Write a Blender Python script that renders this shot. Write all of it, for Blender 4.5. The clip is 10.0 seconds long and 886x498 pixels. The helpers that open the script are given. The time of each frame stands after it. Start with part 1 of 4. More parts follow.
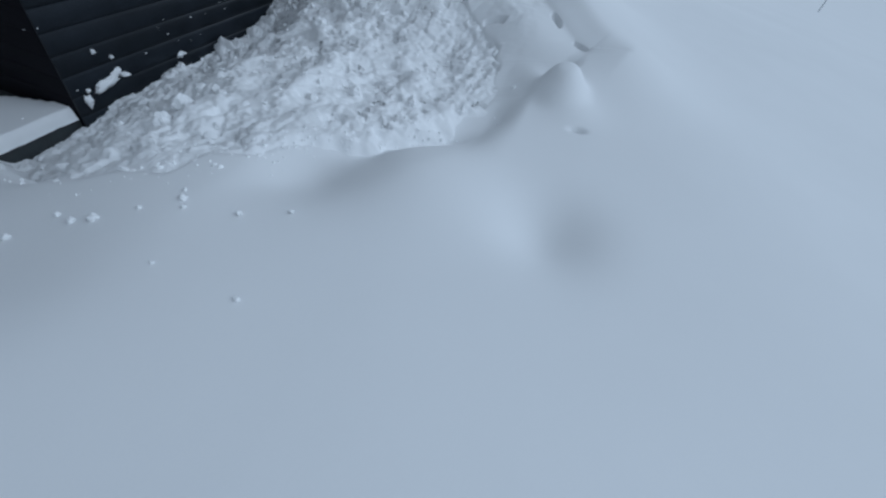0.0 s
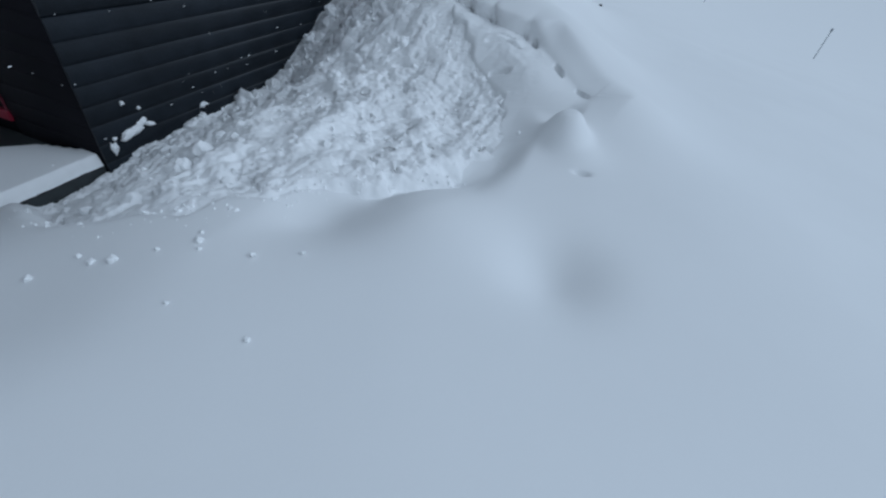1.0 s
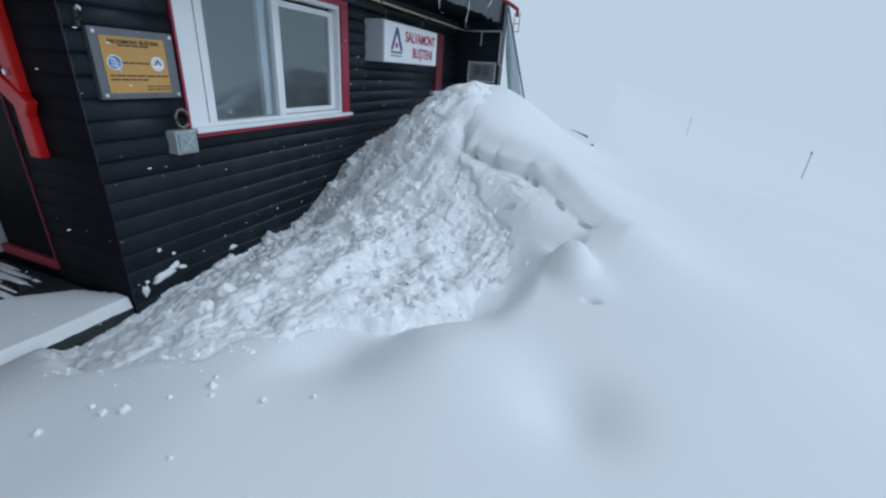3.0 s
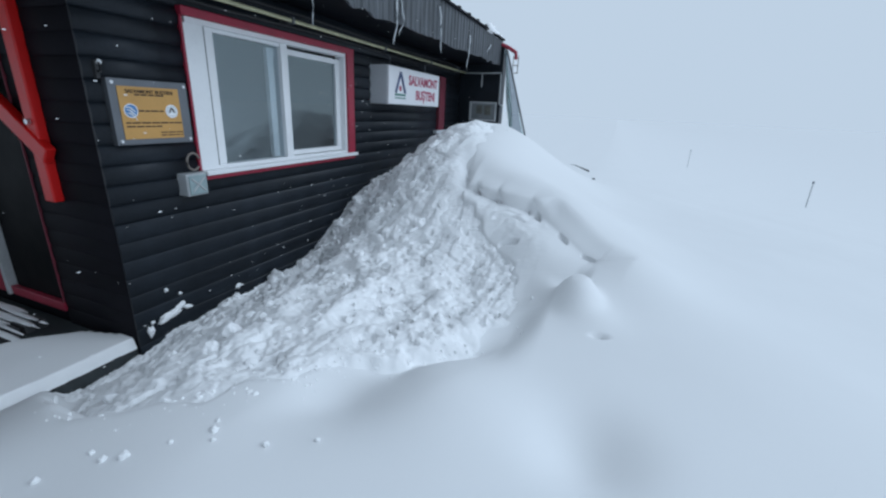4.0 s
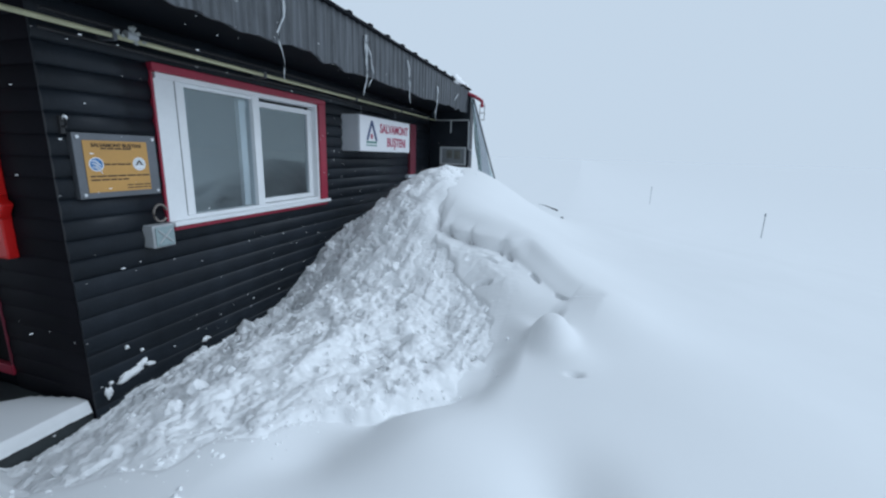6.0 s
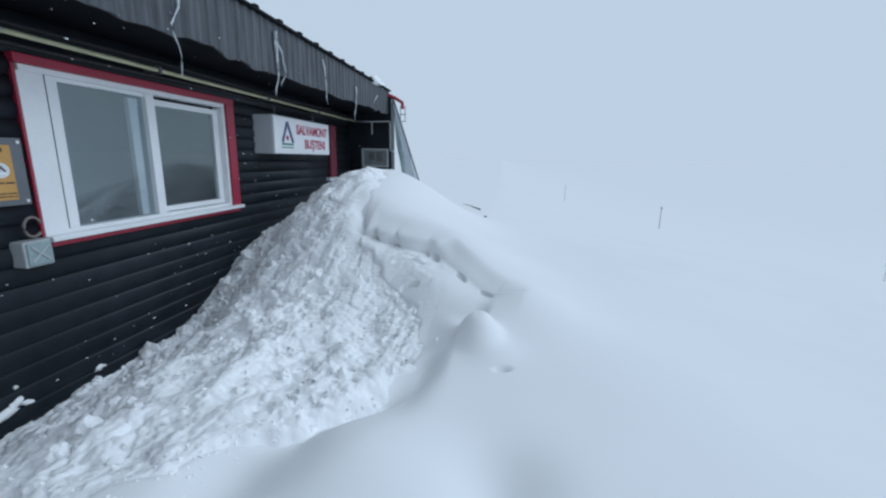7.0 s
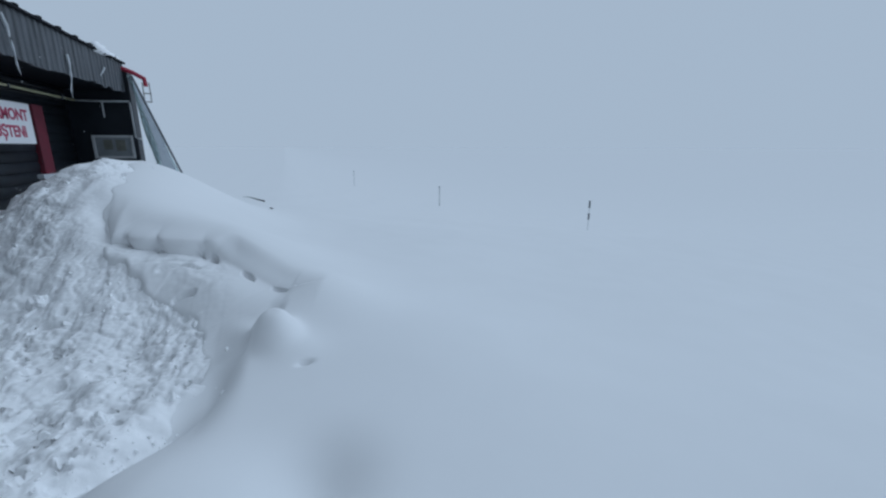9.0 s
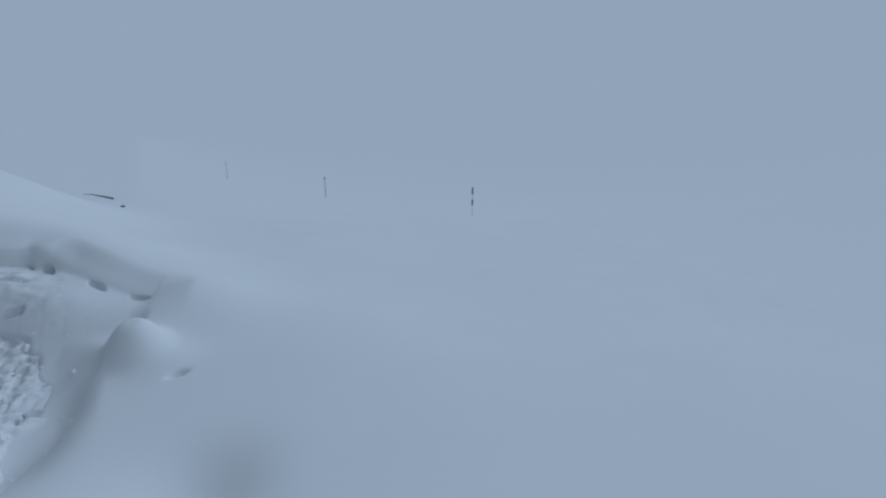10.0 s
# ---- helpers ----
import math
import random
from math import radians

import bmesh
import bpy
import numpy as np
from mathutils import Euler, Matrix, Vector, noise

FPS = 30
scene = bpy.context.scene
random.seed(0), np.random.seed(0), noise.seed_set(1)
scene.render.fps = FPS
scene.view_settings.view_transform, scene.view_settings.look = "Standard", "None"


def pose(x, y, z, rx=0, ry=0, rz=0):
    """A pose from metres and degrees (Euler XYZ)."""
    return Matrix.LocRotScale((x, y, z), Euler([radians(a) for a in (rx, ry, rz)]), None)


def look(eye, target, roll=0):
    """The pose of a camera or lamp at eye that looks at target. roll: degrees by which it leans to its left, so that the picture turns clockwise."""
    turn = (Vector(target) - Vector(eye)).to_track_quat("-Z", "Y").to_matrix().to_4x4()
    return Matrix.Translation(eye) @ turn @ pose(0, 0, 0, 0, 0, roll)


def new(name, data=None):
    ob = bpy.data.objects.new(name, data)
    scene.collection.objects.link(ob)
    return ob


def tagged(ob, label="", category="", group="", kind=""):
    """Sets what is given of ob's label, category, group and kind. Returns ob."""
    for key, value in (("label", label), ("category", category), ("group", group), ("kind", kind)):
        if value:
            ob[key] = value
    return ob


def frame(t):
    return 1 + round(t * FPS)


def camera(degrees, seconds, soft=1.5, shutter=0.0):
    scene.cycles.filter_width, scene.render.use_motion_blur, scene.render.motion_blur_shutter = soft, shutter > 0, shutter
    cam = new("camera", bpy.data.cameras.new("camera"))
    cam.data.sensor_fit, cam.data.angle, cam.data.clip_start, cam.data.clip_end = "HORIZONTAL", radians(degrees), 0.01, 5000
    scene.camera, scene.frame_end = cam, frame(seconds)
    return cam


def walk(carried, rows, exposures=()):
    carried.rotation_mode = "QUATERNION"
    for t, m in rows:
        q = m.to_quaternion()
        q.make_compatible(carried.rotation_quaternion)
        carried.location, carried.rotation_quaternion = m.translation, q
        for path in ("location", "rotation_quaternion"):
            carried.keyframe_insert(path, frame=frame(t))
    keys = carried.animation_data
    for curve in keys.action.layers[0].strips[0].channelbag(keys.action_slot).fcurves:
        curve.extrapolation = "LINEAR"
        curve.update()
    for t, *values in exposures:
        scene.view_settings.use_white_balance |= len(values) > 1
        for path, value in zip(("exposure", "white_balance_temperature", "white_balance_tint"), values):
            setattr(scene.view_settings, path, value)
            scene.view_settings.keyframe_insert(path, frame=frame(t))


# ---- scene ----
cam = camera(93.7, 10.0, soft=2.35)
# seconds, place, pitch, roll, yaw
PATH = [
    (0.0, 2.560, 0.015, 1.349, -45.42, -7.35, 20.02),
    (0.5, 2.563, 0.009, 1.352, -43.29, -7.02, 20.39),
    (1.0, 2.562, 0.003, 1.362, -39.97, -6.56, 20.79),
    (1.5, 2.561, 0.000, 1.375, -35.66, -5.98, 21.20),
    (2.0, 2.562, 0.002, 1.394, -31.05, -5.28, 21.45),
    (2.5, 2.564, 0.002, 1.406, -26.69, -4.51, 21.47),
    (3.0, 2.573, 0.003, 1.419, -23.26, -3.74, 21.56),
    (4.5, 2.579, -0.003, 1.435, -16.63, -2.32, 22.11),
    (5.0, 2.583, -0.010, 1.445, -14.92, -2.12, 22.03),
    (6.5, 2.600, 0.000, 1.450, -12.20, -1.38, 13.89),
    (7.0, 2.607, 0.015, 1.450, -12.32, -1.13, 7.92),
    (7.5, 2.617, 0.017, 1.448, -12.56, -0.73, 1.01),
    (8.0, 2.630, 0.014, 1.449, -12.90, -0.45, -6.09),
    (8.5, 2.642, 0.004, 1.451, -13.29, -0.27, -13.23),
    (9.0, 2.647, -0.001, 1.446, -13.82, -0.13, -20.31),
    (9.5, 2.655, -0.019, 1.437, -14.55, 0.00, -27.71),
    (10.0, 2.661, -0.048, 1.443, -15.18, -0.30, -35.48),
]
walk(cam, [(t, pose(x, y, z, 90 + pitch, roll, yaw)) for t, x, y, z, pitch, roll, yaw in PATH],
     exposures=((0.0, -0.50, 6450, 10), (1.0, -0.44, 6500, 10), (1.5, -0.37, 6550, 10), (2.0, -0.23, 6600, 10), (3.0, -0.10, 6650, 10), (4.5, -0.04, 6700, 10), (6.5, 0.02, 6750, 10), (7.0, -0.08, 6680, 10), (7.5, -0.20, 6610, 10), (8.0, -0.28, 6540, 10), (8.5, -0.42, 6460, 10), (9.0, -0.50, 6400, 10), (10.0, -0.86, 6150, 10)))

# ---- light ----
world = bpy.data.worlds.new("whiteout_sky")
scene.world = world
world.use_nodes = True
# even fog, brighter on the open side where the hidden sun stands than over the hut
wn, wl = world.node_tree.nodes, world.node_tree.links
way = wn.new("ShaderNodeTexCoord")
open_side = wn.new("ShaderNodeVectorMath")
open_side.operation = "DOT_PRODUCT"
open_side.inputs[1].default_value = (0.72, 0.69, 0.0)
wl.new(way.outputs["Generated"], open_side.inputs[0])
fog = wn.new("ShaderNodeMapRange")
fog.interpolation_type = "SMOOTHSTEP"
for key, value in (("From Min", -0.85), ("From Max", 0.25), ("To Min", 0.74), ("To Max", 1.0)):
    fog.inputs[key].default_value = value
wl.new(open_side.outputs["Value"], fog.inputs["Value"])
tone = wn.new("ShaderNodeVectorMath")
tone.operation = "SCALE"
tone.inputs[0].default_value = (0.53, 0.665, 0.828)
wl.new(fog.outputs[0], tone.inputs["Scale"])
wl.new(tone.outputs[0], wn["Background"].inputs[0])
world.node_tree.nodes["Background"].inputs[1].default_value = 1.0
sun = new("sun", bpy.data.lights.new("sun", "SUN"))
sun.data.energy, sun.data.angle, sun.data.color = 0.90, radians(42), (0.82, 1.0, 1.22)
sun.matrix_world = look((9, 5.8, 7.2), (0, 4, 0))

# ---- materials ----


def mat(name, base, rough=0.6, metal=0.0, vary=0.12, scale=6.0, fine=60.0, bump=0.15, dist=0.004, spec=0.5, per_piece=0.0):
    """A painted or raw surface: two scales of tone variation, roughness wear and relief."""
    m = bpy.data.materials.new(name)
    m.use_nodes = True
    nt = m.node_tree
    n, l = nt.nodes, nt.links
    p = n["Principled BSDF"]
    co = n.new("ShaderNodeTexCoord")
    a, b = n.new("ShaderNodeTexNoise"), n.new("ShaderNodeTexNoise")
    a.inputs["Scale"].default_value, b.inputs["Scale"].default_value = scale, fine
    a.inputs["Detail"].default_value = b.inputs["Detail"].default_value = 4
    for t in (a, b):
        l.new(co.outputs["Object"], t.inputs["Vector"])
    mix = n.new("ShaderNodeMath")
    mix.operation = "MULTIPLY_ADD"
    l.new(a.outputs["Fac"], mix.inputs[0])
    mix.inputs[1].default_value = 0.65
    half = n.new("ShaderNodeMath")
    half.operation = "MULTIPLY"
    half.inputs[1].default_value = 0.35
    l.new(b.outputs["Fac"], half.inputs[0])
    l.new(half.outputs[0], mix.inputs[2])
    val = n.new("ShaderNodeMapRange")
    val.inputs["From Min"].default_value, val.inputs["From Max"].default_value = 0.3, 0.7
    val.inputs["To Min"].default_value, val.inputs["To Max"].default_value = 1 - vary, 1 + vary
    l.new(mix.outputs[0], val.inputs["Value"])
    fac = val.outputs[0]
    if per_piece:
        info = n.new("ShaderNodeObjectInfo")
        pr = n.new("ShaderNodeMapRange")
        pr.inputs["To Min"].default_value, pr.inputs["To Max"].default_value = 1 - per_piece, 1 + per_piece
        l.new(info.outputs["Random"], pr.inputs["Value"])
        mm = n.new("ShaderNodeMath")
        mm.operation = "MULTIPLY"
        l.new(fac, mm.inputs[0])
        l.new(pr.outputs[0], mm.inputs[1])
        fac = mm.outputs[0]
    col = n.new("ShaderNodeVectorMath")
    col.operation = "SCALE"
    col.inputs[0].default_value = base
    l.new(fac, col.inputs["Scale"])
    l.new(col.outputs[0], p.inputs["Base Color"])
    rr = n.new("ShaderNodeMapRange")
    rr.inputs["To Min"].default_value, rr.inputs["To Max"].default_value = max(0.02, rough - 0.1), min(1, rough + 0.1)
    l.new(a.outputs["Fac"], rr.inputs["Value"])
    l.new(rr.outputs[0], p.inputs["Roughness"])
    p.inputs["Metallic"].default_value = metal
    p.inputs["Specular IOR Level"].default_value = spec
    if bump:
        bp = n.new("ShaderNodeBump")
        bp.inputs["Strength"].default_value, bp.inputs["Distance"].default_value = bump, dist
        l.new(mix.outputs[0], bp.inputs["Height"])
        l.new(bp.outputs[0], p.inputs["Normal"])
    return m


SNOW = mat("snow_smooth", (0.84, 0.845, 0.85), 0.7, vary=0.015, scale=2.5, fine=180, bump=0.12, dist=0.004, spec=0.0)
CRUMB = mat("snow_crumbly", (0.94, 0.945, 0.95), 0.75, vary=0.03, scale=22, fine=150, bump=0.35, dist=0.008, spec=0.1)
DARK = mat("siding_paint", (0.014, 0.0185, 0.025), 0.42, vary=0.35, scale=5, fine=70, bump=0.3, dist=0.004, per_piece=0.2, spec=0.28)
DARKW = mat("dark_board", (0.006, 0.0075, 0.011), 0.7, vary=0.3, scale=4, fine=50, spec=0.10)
# near-black plum tone, darker than the siding on the long wall
PLUM = mat("side_wall_siding", (0.009, 0.0085, 0.012), 0.65, vary=0.3, scale=5, fine=70, per_piece=0.15, spec=0.10)
RED = mat("red_paint", (0.35, 0.022, 0.05), 0.45, vary=0.18, scale=9, fine=90)
REDB = mat("bright_red_paint", (0.74, 0.013, 0.012), 0.4, vary=0.1, scale=6, fine=80)
WHITE = mat("white_plastic", (0.84, 0.85, 0.86), 0.35, vary=0.05, scale=5, fine=60, bump=0.03)
SIGNW = mat("sign_face", (0.80, 0.80, 0.82), 0.35, vary=0.04, scale=4, fine=50, bump=0.02)
SIGNG = mat("sign_case", (0.62, 0.65, 0.68), 0.45, vary=0.08, scale=5, fine=60)
SIGNR = mat("sign_red", (0.42, 0.03, 0.09), 0.5, vary=0.08)
SIGNB = mat("sign_blue", (0.07, 0.10, 0.22), 0.5, vary=0.08)
SIGNE = mat("sign_green", (0.06, 0.22, 0.18), 0.5, vary=0.08)
GREY = mat("grey_metal", (0.16, 0.17, 0.185), 0.4, 0.6, vary=0.12, scale=8, fine=90)
AMBER = mat("amber_sheet", (0.56, 0.30, 0.085), 0.35, vary=0.08, scale=5, fine=60, bump=0.03)
INK = mat("dark_ink", (0.06, 0.035, 0.02), 0.6, vary=0.05, bump=0)
EMB = mat("emblem_blue", (0.05, 0.20, 0.45), 0.4, vary=0.2, scale=30)
STEEL = mat("bright_steel", (0.75, 0.76, 0.78), 0.3, 0.9, vary=0.05)
YELLOW = mat("faded_yellow_paint", (0.58, 0.56, 0.36), 0.5, vary=0.25, scale=7, fine=60)
CABLE = mat("black_cable", (0.02, 0.02, 0.022), 0.5, vary=0.1)
PIPEW = mat("pale_pipe", (0.45, 0.47, 0.48), 0.5, vary=0.15)
LOOP = mat("dull_cable", (0.20, 0.17, 0.15), 0.6, vary=0.2)
FROST = mat("grey_frost", (0.42, 0.44, 0.42), 0.8, vary=0.3, scale=30, fine=150)
CONC = mat("wet_concrete", (0.035, 0.042, 0.045), 0.7, vary=0.3, scale=7, fine=80, bump=0.4, dist=0.008)
BOARD = mat("grey_boards", (0.06, 0.06, 0.065), 0.7, vary=0.3, scale=6, fine=80)
PANEL = mat("socket_plastic", (0.44, 0.46, 0.47), 0.5, vary=0.1, scale=20, fine=120)
TEAL = mat("socket_lid", (0.28, 0.36, 0.37), 0.4, vary=0.15, scale=25, fine=120)
# far poles: fog haze mixed into the base colour, so paler than bare poles
POLE = mat("haze_paled_pole", (0.19, 0.21, 0.235), 0.7, vary=0.2, scale=12)
WOODP = mat("weathered_wood", (0.06, 0.06, 0.06), 0.8, vary=0.25, scale=12, fine=120)
# black bands lifted to grey, with the distance haze put into their colour
HAZED_BAND = mat("haze_greyed_band", (0.14, 0.155, 0.17), 0.6, vary=0.1)
INNER = mat("inner_plaster", (0.40, 0.44, 0.47), 0.85, vary=0.06, scale=2)
FADED = mat("faded_sheet", (0.20, 0.22, 0.23), 0.5, vary=0.2, scale=9)
DULLRED = mat("weathered_red_paint", (0.16, 0.018, 0.035), 0.6, vary=0.3, scale=9, fine=90)
PRINT = mat("faded_print", (0.15, 0.15, 0.13), 0.6, vary=0.4, scale=9, fine=50)

# metal fascia: dark sheet, frosted grey except along its lower edge
FASCIA = mat("fascia_metal", (0.05, 0.056, 0.063), 0.5, 0.1, vary=0.3, scale=5, fine=40, bump=0.3, dist=0.003)
nt = FASCIA.node_tree
n, l = nt.nodes, nt.links
tc = n.new("ShaderNodeTexCoord")
mp = n.new("ShaderNodeMapping")
mp.inputs["Scale"].default_value = (1, 14, 1.2)
l.new(tc.outputs["Object"], mp.inputs["Vector"])
ns = n.new("ShaderNodeTexNoise")
ns.inputs["Scale"].default_value, ns.inputs["Detail"].default_value = 1.6, 5
l.new(mp.outputs[0], ns.inputs["Vector"])
rp = n.new("ShaderNodeMapRange")
rp.inputs["From Min"].default_value, rp.inputs["From Max"].default_value = 0.4, 0.75
l.new(ns.outputs["Fac"], rp.inputs["Value"])
mx = n.new("ShaderNodeMix")
mx.data_type = "RGBA"
old = n["Principled BSDF"].inputs["Base Color"].links[0].from_socket
l.new(rp.outputs[0], mx.inputs["Factor"])
l.new(old, mx.inputs["A"])
mx.inputs["B"].default_value = (0.12, 0.13, 0.145, 1)
l.new(mx.outputs["Result"], n["Principled BSDF"].inputs["Base Color"])


def clear(name, tint, rough, ior=1.45, alpha_white=0.0, gloss=None):
    m = bpy.data.materials.new(name)
    m.use_nodes = True
    nt = m.node_tree
    n, l = nt.nodes, nt.links
    n.remove(n["Principled BSDF"])
    tr, gl, mxs, fr = (n.new("ShaderNodeBsdf" + k) if k in ("Transparent", "Glossy") else n.new(k) for k in ("Transparent", "Glossy", "ShaderNodeMixShader", "ShaderNodeFresnel"))
    tr.inputs[0].default_value = (*tint, 1)
    gl.inputs["Roughness"].default_value = rough
    gl.inputs["Color"].default_value = (0.88, 1.0, 1.0, 1)
    fr.inputs["IOR"].default_value = ior
    if gloss is None:
        l.new(fr.outputs[0], mxs.inputs[0])
    else:
        mxs.inputs[0].default_value = gloss
    l.new(tr.outputs[0], mxs.inputs[1])
    l.new(gl.outputs[0], mxs.inputs[2])
    out = mxs
    if alpha_white:
        df, m2 = n.new("ShaderNodeBsdfDiffuse"), n.new("ShaderNodeMixShader")
        df.inputs[0].default_value = (0.7, 0.72, 0.74, 1)
        m2.inputs[0].default_value = alpha_white
        l.new(mxs.outputs[0], m2.inputs[1])
        l.new(df.outputs[0], m2.inputs[2])
        out = m2
    l.new(out.outputs[0], n["Material Output"].inputs["Surface"])
    return m


GLASS = clear("window_glass", (0.82, 0.86, 0.88), 0.03, 1.5, 0.03, 0.115)
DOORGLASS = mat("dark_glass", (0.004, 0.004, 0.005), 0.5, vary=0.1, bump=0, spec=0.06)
ICE = clear("clear_ice", (0.86, 0.9, 0.94), 0.12, 1.4, 0.65)
FILM = clear("milky_plastic_sheet", (0.42, 0.46, 0.50), 0.25, 1.5, 0.10)

# ---- mesh helpers ----


def part(name, bm, material, parent=None, label="", smooth=False):
    me = bpy.data.meshes.new(name)
    bm.to_mesh(me)
    bm.free()
    me.materials.append(material)
    if smooth:
        me.polygons.foreach_set("use_smooth", [True] * len(me.polygons))
    ob = new(name, me)
    if parent is not None:
        ob.parent = parent
    if label:
        ob["label"] = label
    return ob


def box(a, b, bev=0.004, bm=None):
    """A bevelled box between two corners, added to bm."""
    out = bm or bmesh.new()
    t = bmesh.new()
    bmesh.ops.create_cube(t, size=1)
    for v in t.verts:
        v.co = [a[i] + (v.co[i] + 0.5) * (b[i] - a[i]) for i in range(3)]
    if bev:
        bmesh.ops.bevel(t, geom=t.edges[:], offset=bev, segments=2, affect="EDGES", profile=0.5)
    join(out, t)
    return out


def join(out, t):
    me = bpy.data.meshes.new("tmp")
    t.to_mesh(me)
    t.free()
    out.from_mesh(me)
    bpy.data.meshes.remove(me)


def tube(points, radii, sides=8, bm=None):
    """A tube through points with a radius at each."""
    out = bm or bmesh.new()
    pts = [Vector(p) for p in points]
    rings = []
    for i, p in enumerate(pts):
        d = (pts[min(i + 1, len(pts) - 1)] - pts[max(i - 1, 0)]).normalized()
        q = d.to_track_quat("Z", "Y")
        r = radii[i] if isinstance(radii, (list, tuple)) else radii
        rings.append([out.verts.new(p + q @ Vector((r * math.cos(2 * math.pi * k / sides), r * math.sin(2 * math.pi * k / sides), 0))) for k in range(sides)])
    for r0, r1 in zip(rings, rings[1:]):
        for k in range(sides):
            out.faces.new((r0[k], r0[(k + 1) % sides], r1[(k + 1) % sides], r1[k]))
    out.faces.new(rings[0][::-1])
    out.faces.new(rings[-1])
    return out


def disc_x(x0, x1, y, z, r, sides=24, bm=None):
    return tube([(x0, y, z), (x1, y, z)], r, sides, bm)


def lettering(text, size, material, parent, name="lettering", bold=0.0):
    """Flat letters that face +x, reading along +y, centred on the origin."""
    cu = bpy.data.curves.new("letters", "FONT")
    cu.body, cu.size, cu.align_x, cu.align_y, cu.extrude, cu.offset = text, size, "CENTER", "CENTER", 0.001, bold
    ob = bpy.data.objects.new("letters", cu)
    scene.collection.objects.link(ob)
    bpy.context.view_layer.update()
    me = bpy.data.meshes.new_from_object(ob.evaluated_get(bpy.context.evaluated_depsgraph_get()))
    bpy.data.objects.remove(ob)
    bpy.data.curves.remove(cu)
    me.name = name
    me.materials.clear()
    me.materials.append(material)
    turn = Matrix(((0, 0, 1, 0), (1, 0, 0, 0), (0, 1, 0, 0), (0, 0, 0, 1)))
    me.transform(turn)
    ob = new(name, me)
    ob.parent = parent
    return ob


def thing(name, place, label, category, group="", kind=""):
    ob = new(name)
    ob.location = place
    ob.empty_display_size = 0.1
    return tagged(ob, label, category, group, kind)


def sheet(name, xs, ys, zs, material, smooth=True, keep=None, shift=None):
    """A height sheet over a grid; zs[i, j] at xs[i], ys[j]."""
    nx, ny = len(xs), len(ys)
    X, Y = np.meshgrid(xs, ys, indexing="ij")
    if shift is not None:
        X, Y = X + shift[..., 0], Y + shift[..., 1]
    co = np.stack([X, Y, zs], -1).reshape(-1, 3)
    i, j = np.meshgrid(np.arange(nx - 1), np.arange(ny - 1), indexing="ij")
    q = np.stack([i * ny + j, (i + 1) * ny + j, (i + 1) * ny + j + 1, i * ny + j + 1], -1).reshape(-1, 4)
    if keep is not None:
        q = q[keep.ravel()[q].all(1)]
        used, q = np.unique(q, return_inverse=True)
        co, q = co[used], q.reshape(-1, 4)
    me = bpy.data.meshes.new(name)
    me.vertices.add(len(co))
    me.vertices.foreach_set("co", co.ravel())
    me.loops.add(q.size)
    me.loops.foreach_set("vertex_index", q.ravel().astype(np.int32))
    me.polygons.add(len(q))
    me.polygons.foreach_set("loop_start", (np.arange(len(q)) * 4).astype(np.int32))
    me.polygons.foreach_set("loop_total", np.full(len(q), 4, np.int32))
    me.update(calc_edges=True)
    me.validate()
    if smooth:
        me.polygons.foreach_set("use_smooth", np.ones(len(q), bool))
    me.materials.append(material)
    return new(name, me)


# ---- snow forms ----


def sstep(a, b, v):
    t = np.clip((v - a) / (b - a), 0, 1)
    return t * t * (3 - 2 * t)


def hump(x, y, cx, cy, rx, ry, h, turn=0.0):
    c, s = math.cos(radians(turn)), math.sin(radians(turn))
    u, v = (x - cx) * c + (y - cy) * s, -(x - cx) * s + (y - cy) * c
    return h * np.exp(-(u / rx) ** 2 - (v / ry) ** 2)


def drift(x, y):
    """The smooth wind-packed snow: falls to the hut and away down the slope, rises to a drift at the far end."""
    u = np.clip((1.75 - x) / 1.5, 0, 1.45)
    z = 0.50 - 0.62 * (u * u / (u + 0.25)) ** 1.35 * sstep(2.6, 1.6, y)
    u, v = np.clip(x - 2.2, 0, None), np.clip(y - 5.6, 0, None)
    z = z - 2.2 * (1 - np.exp(-u * u / (u + 0.9) / 15)) - 1.7 * (1 - np.exp(-v * v / (v + 0.9) / 18))
    z = z + hump(x, y, 1.15, 4.9, 1.05, 1.5, 0.80) + hump(x, y, 2.15, 3.25, 0.85, 0.70, 0.27, -40) + hump(x, y, 0.7, 7.6, 1.0, 1.6, 0.45)
    z = z + 0.125 * np.exp(-(((x - 2.525) / 0.105) ** 2 + ((y - 2.05) / 0.12) ** 2) ** 1.6) + hump(x, y, 2.60, 1.93, 0.13, 0.12, 0.03) + hump(x, y, 1.30, 3.95, 0.40, 0.5, 0.08) + hump(x, y, 2.80, 2.45, 0.35, 0.35, 0.09) + hump(x, y, 2.12, 1.18, 0.28, 0.3, 0.07) + hump(x, y, 3.3, 2.1, 0.7, 0.9, 0.06)
    z = z - hump(x, y, 2.64, 1.13, 0.16, 0.17, 0.08) - hump(x, y, 1.83, 1.05, 0.22, 0.17, 0.065) - hump(x, y, 1.3, 0.35, 0.35, 0.25, 0.05) - hump(x, y, 2.05, 1.58, 0.16, 0.09, 0.05, 40)
    z = z + 0.03 * sstep(9, 0, np.hypot(x - 3, y - 4)) * np.sin(1.3 * x + 2.2 * np.sin(0.8 * y)) * np.sin(1.1 * y + 0.4)
    z = z + 0.012 * np.sin(2.1 * x + 0.7 * y) * np.sin(1.7 * y - 0.6 * x + 1)
    return z


